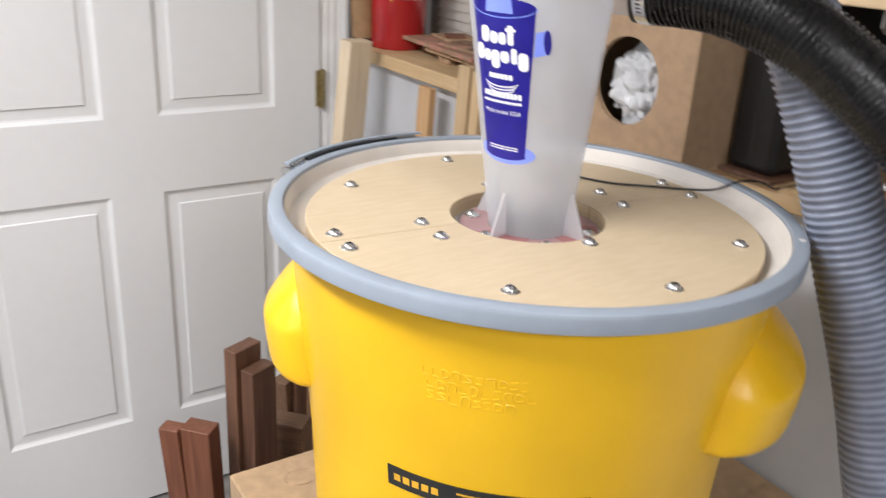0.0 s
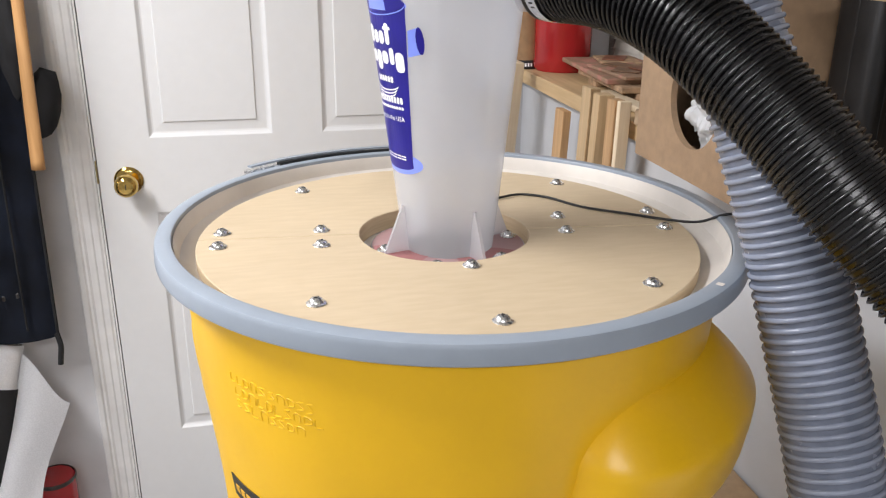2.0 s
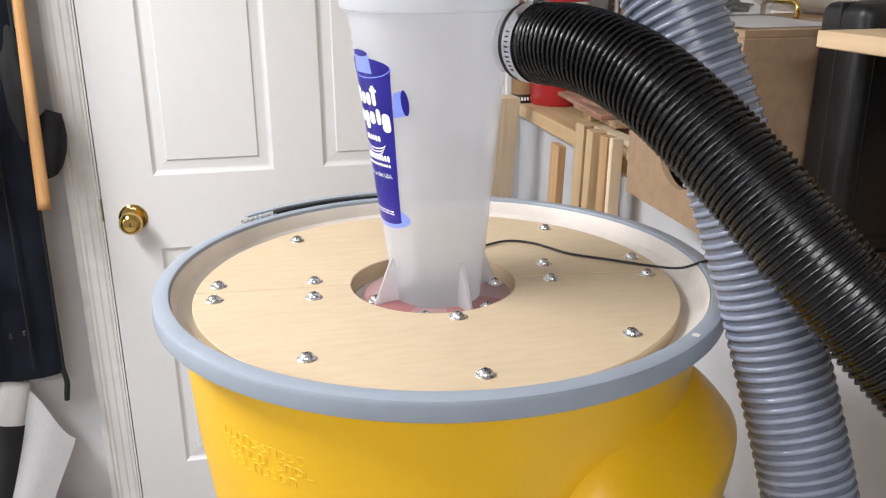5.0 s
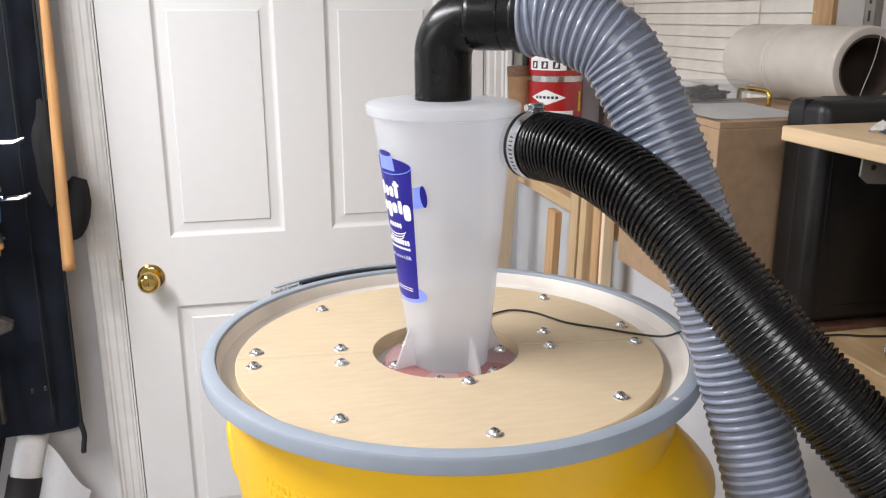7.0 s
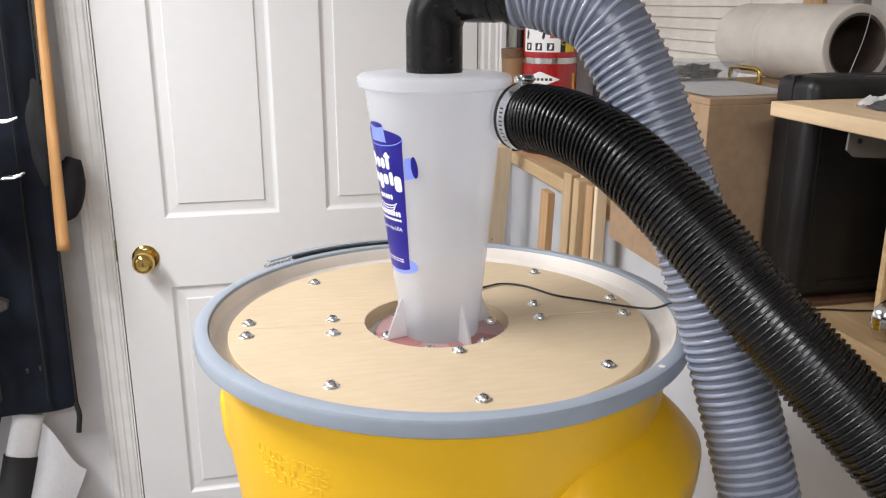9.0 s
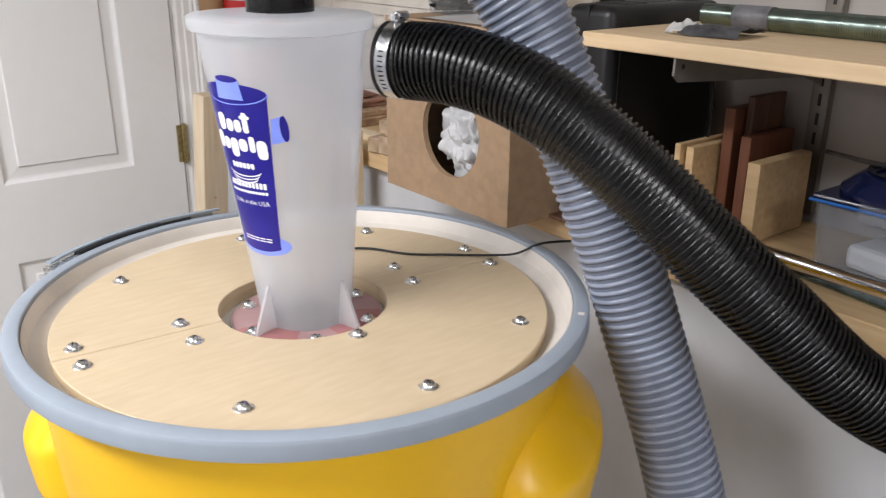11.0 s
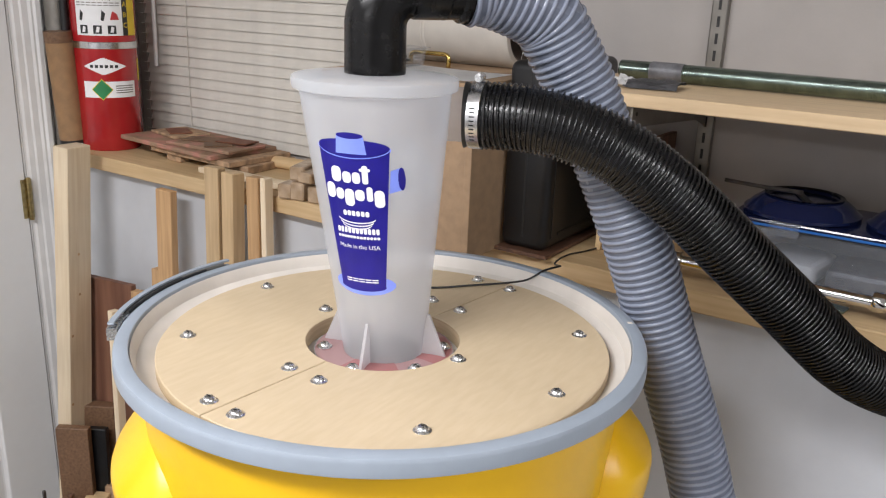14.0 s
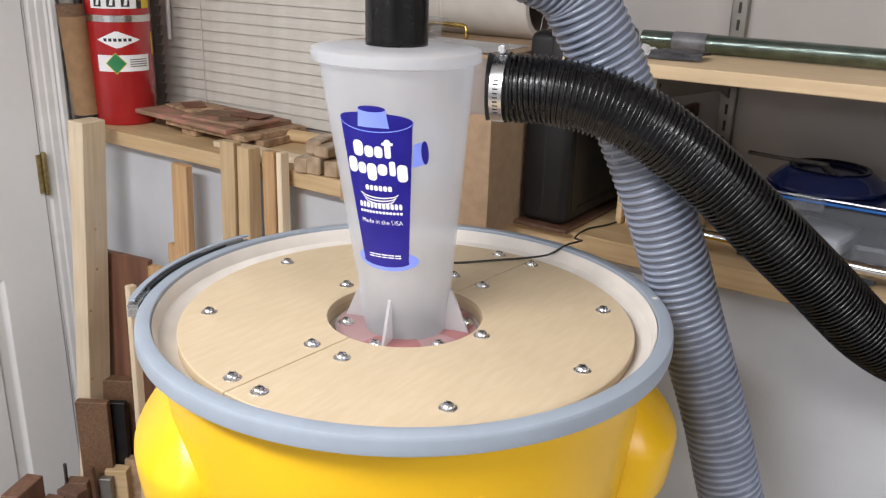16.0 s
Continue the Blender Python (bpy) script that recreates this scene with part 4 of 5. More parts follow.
# clear tray round the scrap
tray = thing("clear_tray", (0.975, 1.205, Z1), -8, label="clear plastic tray with a folded rim on the box", category="tray")
bm = bmesh.new()
rings = []
for z, hx, hy_ in ((0.0006, 0.050, 0.036), (0.030, 0.054, 0.040), (0.0305, 0.059, 0.045), (0.0320, 0.059, 0.045), (0.0320, 0.053, 0.039), (0.0022, 0.049, 0.035)):
    row = []
    for k in range(32):
        a = 2 * math.pi * k / 32
        c, s = math.cos(a), math.sin(a)
        row.append(bm.verts.new((hx * math.copysign(abs(c) ** 0.35, c), hy_ * math.copysign(abs(s) ** 0.35, s), z)))
    rings.append(row)
for a, b in zip(rings, rings[1:]):
    for k in range(32):
        bm.faces.new((a[k], a[(k + 1) % 32], b[(k + 1) % 32], b[k]))
bm.faces.new(rings[0][::-1]), bm.faces.new(rings[-1])
part("shell", bm, "clearbox", tray)

# roll of stretch film on the box
FR, FL = 0.0585, 0.287
roll = thing("film_roll", (1.122, 1.039, Z1 + FR), label="wide roll of clear stretch film with a dark hollow core", category="film roll")
part("film", lathe([(0.0465, 0.0), (0.0560, 0.0008), (0.0580, 0.004), (0.0585, 0.011), (0.0580, 0.09), (0.0584, 0.10), (0.0578, 0.20), (0.0580, 0.28), (0.0570, FL - 0.001), (0.0465, FL)], 72, axis="Y"), "film", roll, smooth=True)
part("core", lathe([(0.0462, 0.002), (0.0462, FL - 0.002), (0.0425, FL - 0.002), (0.0425, 0.002), (0.0462, 0.002)], 48, axis="Y"), "filmcore", roll, "brown hollow core, inner shade put into its colour", True)
part("inner_film", lathe([(0.0525, 0.001), (0.0525, FL - 0.002)], 64, axis="Y"), "film", roll, smooth=True)
part("loose_edge", sweep([(0.012, -0.002, 0.045), (0.004, -0.004, 0.01), (-0.010, -0.005, -0.030), (-0.014, -0.003, -0.05)], 20, 0.0003, 5), "paper", roll)
for y in (0.165, 0.172):
    part("film_wrinkle", lathe([(0.0581, y), (0.0588, y + 0.0012), (0.0583, y + 0.004)], 48, axis="Y"), "film", roll, smooth=True)
bm = lathe([(FR + 0.0004, 0.052), (FR + 0.0004, 0.094)], 6, axis="Y", a0=0.0, a1=16.0)
part("film_sticker", bm, "film", roll, "torn pale paper strip", True, pose(0, 0, 0, 0, -48, 0))

# black tool case
case = thing("tool_case", (0, 0, 0), label="black plastic tool case standing on its edge", category="tool case")
cz0 = B + 0.0065
part("shell", box(0.944, 0.8835, cz0, 1.172, 0.963, 1.459, 0.014, seg=4), "blackplastic", case, smooth=True)
part("seam", box(0.9434, 0.9215, cz0 + 0.02, 1.1726, 0.9245, 1.4594, 0.0004), "rubber", case)
for x0, x1 in ((0.985, 1.025), (1.105, 1.145)):
    part("grip_recess", box(x0, 0.897, 1.4586, x1, 0.949, 1.4597, 0.0004), "dark", case)
part("rib", box(0.962, 0.8822, cz0 + 0.02, 0.968, 0.8836, 1.44, 0.0005), "blackplastic", case)
part("rib", box(0.985, 0.8822, cz0 + 0.02, 1.16, 0.8836, cz0 + 0.026, 0.0005), "blackplastic", case)
part("latch", box(1.02, 0.908, 1.4575, 1.09, 0.938, 1.4600, 0.001), "blackplastic", case)
tagged(part("wood_strip", box(0.935, 0.875, B, 1.18, 0.966, B + 0.006, 0.001), "walnut"), "thin brown board under the black case", "board")

# fire extinguisher
ex = thing("fire_extinguisher", (1.045, 2.085, B), label="red fire extinguisher with printed labels, standing on the ledge", category="fire extinguisher")
ER = 0.0690
part("cylinder", lathe([(0, 0.004), (ER - 0.006, 0.0), (ER, 0.008), (ER, 0.40), (ER - 0.008, 0.43), (0.05, 0.455), (0.025, 0.468), (0, 0.47)], 64), "red", ex, smooth=True)
EA = 236.0


def ext_patch(u0, u1, z0, z1, off, bm=None, n=10):
    bm = bm or bmesh.new()
    r = ER + off
    lo = [bm.verts.new((r * math.cos(radians(EA) + (u0 + (u1 - u0) * i / n) / ER), r * math.sin(radians(EA) + (u0 + (u1 - u0) * i / n) / ER), z0)) for i in range(n + 1)]
    hi = [bm.verts.new((v.co.x, v.co.y, z1)) for v in lo]
    for i in range(n):
        bm.faces.new((lo[i], lo[i + 1], hi[i + 1], hi[i]))
    return bm


def ext_shape(points, off, mat, parent, name="label_mark", n=14):
    """A convex outline in u, z laid on the cylinder in narrow strips."""
    us = [u for u, z in points]
    u0, u1 = min(us), max(us)
    r = ER + off
    bm = bmesh.new()
    prev = None
    for i in range(n + 1):
        u = u0 + (u1 - u0) * min(max(i / n, 0.001), 0.999)
        zs_ = []
        for (ua, za), (ub, zb) in zip(points, points[1:] + points[:1]):
            if min(ua, ub) <= u <= max(ua, ub) and ua != ub:
                zs_.append(za + (zb - za) * (u - ua) / (ub - ua))
        a = radians(EA) + u / ER
        row = [bm.verts.new((r * math.cos(a), r * math.sin(a), z)) for z in (min(zs_), max(zs_))]
        if prev:
            bm.faces.new((prev[0], row[0], row[1], prev[1]))
        prev = row
    return part(name, bm, mat, parent)


lab = part("instruction_label", ext_patch(-0.062, 0.042, 0.258, 0.345, 0.0006, n=20), "paper", ex, "white instruction label")
part("class_strip", ext_patch(0.042, 0.056, 0.258, 0.345, 0.0006), "blackprint", lab)
part("class_strip", ext_patch(0.056, 0.085, 0.258, 0.345, 0.0006), "signyellow", lab)


def ext_words(words, size, u, z, mat, off=0.0009):
    bm = letters(words, size)
    for v in bm.verts:
        a = radians(EA) + (v.co.x + u) / ER
        v.co = Vector(((ER + off) * math.cos(a), (ER + off) * math.sin(a), z + v.co.y))
    part("label_words", bm, mat, lab)


ext_words("INSTRUCTIONS", 0.0105, -0.018, 0.3365, "blackprint")
for k, ch in enumerate("ABC"):
    ext_words(ch, 0.016, 0.049, 0.325 - k * 0.0225, "signyellow")
for row, z in enumerate((0.328, 0.3225)):
    for k in range(8):
        part("label_bar", ext_patch(-0.057 + k * 0.012, -0.048 + k * 0.012, z - 0.001, z + 0.001, 0.0009, n=2), "greysteel", lab)
for k in range(3):
    part("pictogram", ext_patch(-0.052 + k * 0.030, -0.034 + k * 0.030, 0.262, 0.280, 0.0009, n=4), "blackprint", lab)
    ext_shape([(-0.047 + k * 0.03, 0.265), (-0.040 + k * 0.03, 0.265), (-0.038 + k * 0.03, 0.276), (-0.044 + k * 0.03, 0.278)], 0.0012, "paper", lab)
for u in (-0.052, -0.005):
    ext_shape([(u, 0.291), (u + 0.006, 0.289), (u + 0.010, 0.305), (u + 0.003, 0.313)], 0.0009, "blackprint", lab)
ext_shape([(0.014, 0.292), (0.034, 0.292), (0.030, 0.304), (0.020, 0.311)], 0.0009, "labelred", lab)
part("steel_band", lathe([(ER + 0.0008, 0.229), (ER + 0.0016, 0.230), (ER + 0.0016, 0.243), (ER + 0.0008, 0.244)], 64), "steel", ex, smooth=True)
ext_shape([(-0.052, 0.191), (-0.008, 0.172), (0.044, 0.191), (-0.008, 0.211)], 0.0006, "paper", ex, "maker_mark")
for k in range(6):
    part("maker_bar", ext_patch(-0.036 + k * 0.0105, -0.029 + k * 0.0105, 0.188, 0.1945, 0.0009, n=2), "blackprint", ex)
part("hazard_label", ext_patch(-0.055, 0.065, 0.122, 0.158, 0.0006, n=20), "paper", ex, "white hazard label with green diamond")
ext_shape([(-0.036, 0.140), (-0.013, 0.116), (0.010, 0.140), (-0.013, 0.164)], 0.0009, "signyellow", ex, "hazard_diamond")
ext_shape([(-0.034, 0.140), (-0.013, 0.118), (0.008, 0.140), (-0.013, 0.162)], 0.0012, "green", ex, "hazard_diamond")
for z in (0.133, 0.138, 0.143, 0.148):
    part("label_bar", ext_patch(0.016, 0.058, z - 0.0012, z + 0.0012, 0.0009, n=6), "greysteel", ex)
part("side_tag", ext_patch(0.083, 0.094, 0.155, 0.205, 0.0006, n=4), "signyellow", ex, "yellow inspection tag")
part("valve", lathe([(0.02, 0.468), (0.02, 0.52), (0.012, 0.53), (0, 0.53)], 24), "brass", ex, smooth=True)
part("discharge_hose", sweep([(-0.02, -0.01, 0.52), (-0.05, 0.01, 0.50), (-0.066, 0.036, 0.42), (-0.069, 0.040, 0.30), (-0.068, 0.041, 0.20), (-0.067, 0.040, 0.13)], 40, 0.009, 12), "rubber", ex, smooth=True)
# cardboard tube in the corner
tube = thing("cardboard_tube", (0.968, 2.128, B), label="tall brown cardboard tube leaning in the corner", category="cardboard tube")
mt = pose(0.006, 0, 0, 0, -3.4, 0)
part("tube", lathe([(0.026, 0.0), (0.030, 0.0), (0.030, 0.262), (0.026, 0.262)], 40), "tube", tube, smooth=True, m=mt)
part("end_wrap", lathe([(0.0304, 0.0), (0.0308, 0.002), (0.0308, 0.020), (0.0304, 0.022)], 40), "blackplastic", tube, "black tape with white marks", True, m=mt)
part("end_wrap", lathe([(0.0304, 0.240), (0.0308, 0.242), (0.0308, 0.264), (0.0, 0.265)], 40), "walnutend", tube, smooth=True, m=mt)
for k in range(4):
    a0 = 225 + k * 13
    bm = bmesh.new()
    vs = [bm.verts.new((0.0311 * math.cos(radians(a)), 0.0311 * math.sin(radians(a)), z)) for a, z in ((a0, 0.007), (a0 + 8, 0.007), (a0 + 8, 0.015), (a0, 0.015))]
    bm.faces.new(vs)
    part("print_bar", bm, "whiteprint", tube, m=mt)
tagged(part("grey_tube", lathe([(0.026, 0), (0.026, 0.5), (0.0, 0.5)], 32), "greysteel", smooth=True, m=pose(0.985, 2.168, B)), "grey metal tube in the corner", "tube")

# stack of old boards
for x, y, z, lx, ly, lz, rz, mt2 in ((1.108, 1.84, B, 0.16, 0.05, 0.016, -4, "boardedge"), (1.115, 1.66, B, 0.15, 0.06, 0.016, 3, "boardedge"), (1.10, 1.775, B + 0.0163, 0.17, 0.27, 0.012, -3, "boardedge"),
                                     (1.095, 1.845, B + 0.0286, 0.175, 0.34, 0.010, -5, "oldboard"), (1.075, 1.76, B + 0.0389, 0.11, 0.19, 0.007, 2, "oldboard"), (1.12, 1.93, B + 0.0389, 0.09, 0.12, 0.006, -12, "boardedge")):
    tagged(part("old_board", box(-lx / 2, -ly / 2, 0, lx / 2, ly / 2, lz, 0.0015), mt2, m=pose(x, y, z, 0, 0, rz)), "thin old board with flaking red paint, stacked flat" if mt2 == "oldboard" else "short brown board stacked flat", "board", "stack of old boards")
for k, (x, y, rz, ly) in enumerate(((1.08, 1.80, 20, 0.09), (1.115, 1.93, -30, 0.07), (1.06, 1.735, 50, 0.06), (1.10, 1.72, 10, 0.08))):
    tagged(part("shingle_chip", box(-0.025, -ly / 2, 0, 0.025, ly / 2, 0.003, 0.001), "mahog" if k % 2 else "walnutend", m=pose(x, y, B + (0.0451 if k == 1 else 0.0461) + (0.0031 if k == 3 else 0.0), 0, 0, rz)), "flat chip of reddish wood on the stack", "wood chip", "chips on the stack")
tagged(part("dowel", lathe([(0, 0), (0.012, 0.0), (0.013, 0.002), (0.013, 0.14), (0.012, 0.142), (0, 0.142)], 20, axis="Y"), "bench", smooth=True, m=pose(1.145, 1.53, B + 0.0135, 0, 0, 6)), "thick round wooden dowel lying on the ledge", "dowel")
pk = thing("wrapped_offcuts", (1.0, 1.405, B), 8, label="bundle of wood offcuts wrapped in clear film", category="bundle")
for k, (x, y, z, lx, ly, h, rz) in enumerate(((0, -0.033, 0, 0.10, 0.03, 0.03, 3), (0.005, 0.0, 0, 0.11, 0.032, 0.034, -4), (-0.004, 0.035, 0, 0.095, 0.03, 0.028, 6), (0.0, -0.02, 0.0345, 0.1, 0.034, 0.02, -8), (0.004, 0.02, 0.0345, 0.085, 0.03, 0.026, 12))):
    part("offcut", box(-lx / 2, -ly / 2, 0, lx / 2, ly / 2, h, 0.003), "wrap", pk, m=pose(x, y, z, 0, 0, rz))
tagged(part("flat_strip", box(0.99, 1.47, B, 1.02, 1.72, B + 0.012, 0.001), "pine", m=pose(0, 0, 0)), "pale wood strip lying on the ledge", "strip")

# ---------- shelf and what it carries ----------
SX, SY, SZ0, SZ1 = 0.884, 0.876, 1.4175, 1.4345
tagged(part("wall_shelf", box(SX, -1.7, SZ0, WX - 0.02, SY, SZ1, 0.0012), "shelf"), "pale pine wall shelf on grey brackets", "shelf", kind="structure")
std = thing("shelf_standard", (WX - 0.0005, 0.744, 0), label="slotted steel shelf standard screwed to the wall", category="shelf standard")
bm = box(-0.012, -0.0125, 1.18, -0.010, 0.0125, 2.1)
box(-0.012, -0.0125, 1.18, 0, -0.0105, 2.1, bm=bm)
box(-0.012, 0.0105, 1.18, 0, 0.0125, 2.1, bm=bm)
part("rail", bm, "greysteel", std)
for k in range(34):
    part("slot", box(-0.0128, -0.0022, 1.20 + k * 0.026, -0.0122, 0.0022, 1.216 + k * 0.026), "dark", std)
br = part("bracket", prism([(-0.327, SZ0 - 0.0005), (-0.328, SZ0 - 0.020), (-0.318, SZ0 - 0.028), (-0.06, SZ0 - 0.045), (-0.012, SZ0 - 0.06), (-0.012, SZ0 - 0.0005)], 0.003), "greysteel", std)
part("bracket_hole", lathe([(0, 0), (0.003, 0), (0.003, -0.0004), (0, -0.0004)], 14, axis="Y"), "dark", br, m=pose(-0.314, -0.0002, SZ0 - 0.011))
copy_thing(std, pose(WX - 0.0005, 1.158, 0.245))
rod = thing("threaded_rod", (1.045, 0.0, SZ1), -1.5, label="long greenish threaded steel rod lying on the shelf", category="threaded rod")
RP = 0.0029
part("rod", sweep([(0, 0.838, 0.0141), (0, 0.3, 0.0141), (0, -0.9, 0.0141)], int(1.74 / RP * 4), lambda s, a: 0.0128 + 0.0009 * math.cos(2 * math.pi * (s / RP + a / (2 * math.pi))), 20), "greenrod", rod)
part("tape", sweep([(0, 0.790, 0.0144), (0, 0.765, 0.0144), (0, 0.740, 0.0144)], 8, 0.0142, 24, closed=False), "tin", rod, "grey tape")
packet = thing("tape_packet", (0.975, 0.758, SZ1), 8, label="crumpled silver grey packet with a white end on the shelf", category="packet")
foil, crumple = bmesh.new(), bmesh.new()
for bm, y0, y1, amp in ((foil, -0.045, 0.028, 0.0035), (crumple, 0.024, 0.046, 0.008)):
    rows = []
    for i in range(17):
        row = []
        for j in range(11):
            x, y = -0.034 + 0.068 * i / 16, y0 + (y1 - y0) * j / 10
            zz = 0.010 + amp * noise.noise(Vector((x * 70, y * 60, 3))) + 0.6 * amp * noise.noise(Vector((x * 190, y * 170, 7))) - 0.008 * (abs(2 * i / 16 - 1) ** 4)
            row.append(bm.verts.new((x, y, max(0.0012, zz))))
        rows.append(row)
    for i in range(16):
        for j in range(10):
            bm.faces.new((rows[i][j], rows[i + 1][j], rows[i + 1][j + 1], rows[i][j + 1]))
    bmesh.ops.solidify(bm, geom=bm.faces[:], thickness=0.001)
part("sheet", foil, "tin", packet)
part("crumpled_end", crumple, "paper", packet, "white crumpled paper end")

# boards standing under the shelf
for nm, mt2, y0, y1, x0, x1, z1 in (("panel_offcut", "bench", 0.834, 0.843, 1.040, 1.19, 1.284), ("panel_offcut", "bench", 0.818, 0.830, 1.047, 1.19, 1.281), ("panel_offcut", "mahog", 0.796, 0.812, 1.098, 1.195, 1.330),
                                     ("panel_offcut", "mahog", 0.765, 0.780, 1.092, 1.195, 1.298), ("panel_offcut", "walnut", 0.784, 0.794, 1.12, 1.195, 1.345), ("panel_offcut", "bench", 0.730, 0.748, 1.064, 1.185, 1.274)):
    tagged(part(nm, box(x0, y0, B, x1, y1, z1, 0.001), mt2), "pale wood panel standing on edge" if mt2 == "bench" else "dark reddish brown wood panel standing on edge", "wood panel", "panels under the shelf")

# clear bin with a blue lid
bn = thing("storage_bin", (0, 0, 0), label="clear plastic storage bin with a blue clip lid", category="storage bin")
bx0, bx1, by0, by1, bz1 = 1.040, 1.188, 0.20, 0.637, B + 0.085
bm = bmesh.new()
wallv = [[bm.verts.new((x, y, z)) for x, y in ((bx0 + d, by0 + d), (bx1 - d, by0 + d), (bx1 - d, by1 - d), (bx0 + d, by1 - d))] for d, z in ((0.004, B), (0.0, bz1), (0.003, bz1), (0.007, B + 0.003))]
for a, b in zip(wallv, wallv[1:]):
    for k in range(4):
        bm.faces.new((a[k], a[(k + 1) % 4], b[(k + 1) % 4], b[k]))
bm.faces.new(wallv[0][::-1]), bm.faces.new(wallv[-1])
bmesh.ops.recalc_face_normals(bm, faces=bm.faces)
part("tub", bm, "clearbin", bn)
part("lid", box(bx0 - 0.006, by0 - 0.006, bz1, bx1 + 0.006, by1 + 0.006, bz1 + 0.011, 0.003, seg=2), "bluelid", bn, "translucent blue lid")
part("lid_rim", box(bx0 - 0.0085, by0 - 0.008, bz1 + 0.002, bx0 - 0.0055, by1 + 0.008, bz1 + 0.0055, 0.001), "blue", bn)
part("clip", box(bx0 - 0.012, 0.545, bz1 - 0.008, bx0 - 0.008, 0.585, bz1 + 0.013, 0.001), "clearbin", bn)
for k, (y, z, l, mt2) in enumerate(((0.56, 0.006, 0.09, "paper"), (0.45, 0.006, 0.12, "tin"), (0.33, 0.006, 0.1, "signyellow"))):
    tagged(part("bin_contents", box(-0.05, -l / 2, 0, 0.05, l / 2, 0.03, 0.008, seg=2), mt2, m=pose(1.115, y, B + z - 0.002, 0, 0, 12 * k - 10)), "small packets stored inside the clear bin", "packet", "packets in the bin")
for y, r in ((0.560, 0.076), (0.405, 0.066)):
    t0 = thing("domed_lid", (1.108, y, bz1 + 0.0112), label="glossy dark blue domed plastic lid on the bin", category="lid", group="lids on the bin")
    part("dome", lathe([(r, 0.0), (r + 0.003, 0.002), (r + 0.003, 0.006), (r - 0.001, 0.0085), (r - 0.008, 0.016), (r - 0.018, 0.0235), (r - 0.024, 0.026), (r - 0.027, 0.0252), (r - 0.030, 0.0215), (0.0, 0.0205)], 56), "bluelid", t0, smooth=True)
    part("rim", lathe([(r - 0.024, 0.0262), (r - 0.022, 0.0278), (r - 0.026, 0.0284), (r - 0.0285, 0.0270), (r - 0.027, 0.0252)], 56), "abs", t0, "shiny black rim", True)
    part("grip", box(-0.036, -0.006, 0.0206, 0.036, 0.006, 0.0246, 0.002), "blackplastic", t0, m=pose(0, 0, 0, 0, 0, 25))
tagged(part("thin_rod", sweep([(1.095, 0.56, bz1 + 0.0435), (1.10, 0.619, bz1 + 0.0425), (1.115, 0.675, bz1 + 0.041)], 10, 0.003, 8), "iron", smooth=True), "thin dark metal rod lying on the tubs", "rod")

# pipe clamp along the ledge
pc = thing("pipe_clamp", (0.988, 0, B + 0.0265), label="chromed steel pipe clamp lying along the ledge", category="pipe clamp")
part("bar", sweep([(0, 0.742, 0), (0, 0.4, -0.002), (0.004, -0.1, -0.004)], 20, 0.0085, 16), "chrome", pc, smooth=True)
part("end_plate", lathe([(0, 0.760), (0.023, 0.760), (0.0255, 0.757), (0.0255, 0.749), (0.022, 0.744), (0.0, 0.743)], 32, axis="Y"), "chrome", pc, "round chromed end plate", True)
part("collar", lathe([(0.0, 0.745), (0.0165, 0.744), (0.0165, 0.724), (0.0125, 0.720), (0.0125, 0.698), (0.0140, 0.696), (0.0140, 0.686), (0, 0.685)], 32, axis="Y"), "chrome", pc, smooth=True)
for y in (0.437, 0.418, 0.398):
    part("ring_nut", lathe([(0, y), (0.0125, y), (0.0135, y - 0.003), (0.0135, y - 0.012), (0.0125, y - 0.015), (0, y - 0.015)], 24, axis="Y"), "chrome", pc, smooth=True)
tagged(part("flat_file", box(-0.012, -0.09, 0, 0.012, 0.09, 0.004, 0.001), "greenrod", m=pose(1.012, 0.555, B, 0, 0, -8)), "flat steel file lying on the ledge", "file")

# ---------- timber leaning under the ledge ----------


def leaner(mat, x, y, w, d, top, tilt_y, tilt_x, rz, label, category="board", z0=FLOOR, group="", name="leaning_board"):
    """A board that stands on the floor and leans; x, y are at its top."""
    h = (top - z0) / (math.cos(radians(tilt_y)) * math.cos(radians(tilt_x)))
    m = pose(x, y, top, tilt_x, tilt_y, 0) @ pose(0, 0, 0, 0, 0, rz)
    return tagged(part(name, box(-d / 2, -w / 2, -h, d / 2, w / 2, 0, 0.0015), mat, m=m), label, category, group)


stud = leaner("pine", 0.880, 1.99, 0.040, 0.066, 1.204, 3.0, 3.4, 12, "pale pine stud with small knots leaning in the corner", "stud", name="pine_stud")
for dx, dz in ((-0.004, -0.24), (-0.002, -0.335), (-0.024, -0.43), (-0.026, -0.60)):
    part("knot", lathe([(0, 0), (0.003, 0), (0.0034, -0.0002), (0, -0.0003)], 10, axis="Y"), "fir", stud, m=pose(dx, -0.0201, dz))
leaner("fir", 0.930, 1.750, 0.047, 0.018, 1.137, 2.0, 0.4, 0, "narrow reddish fir stick leaning on the wall", "stick", name="stick")
leaner("fir", 0.932, 1.795, 0.026, 0.018, 0.955, 2.0, 0.6, 0, "short fir stick leaning on the wall", "stick", name="stick")
leaner("fir", 0.945, 1.64, 0.03, 0.012, 0.94, 2.0, 0.6, 0, "short fir stick leaning on the wall", "stick", name="stick")
leaner("tan", 0.922, 1.589, 0.037, 0.022, 1.210, 1.4, 0.3, 3, "light brown board leaning on the ledge")
leaner("walnut", 0.934, 1.567, 0.008, 0.02, 1.198, 1.4, 0.3, 0, "thin dark strip between two boards", "strip", name="strip")
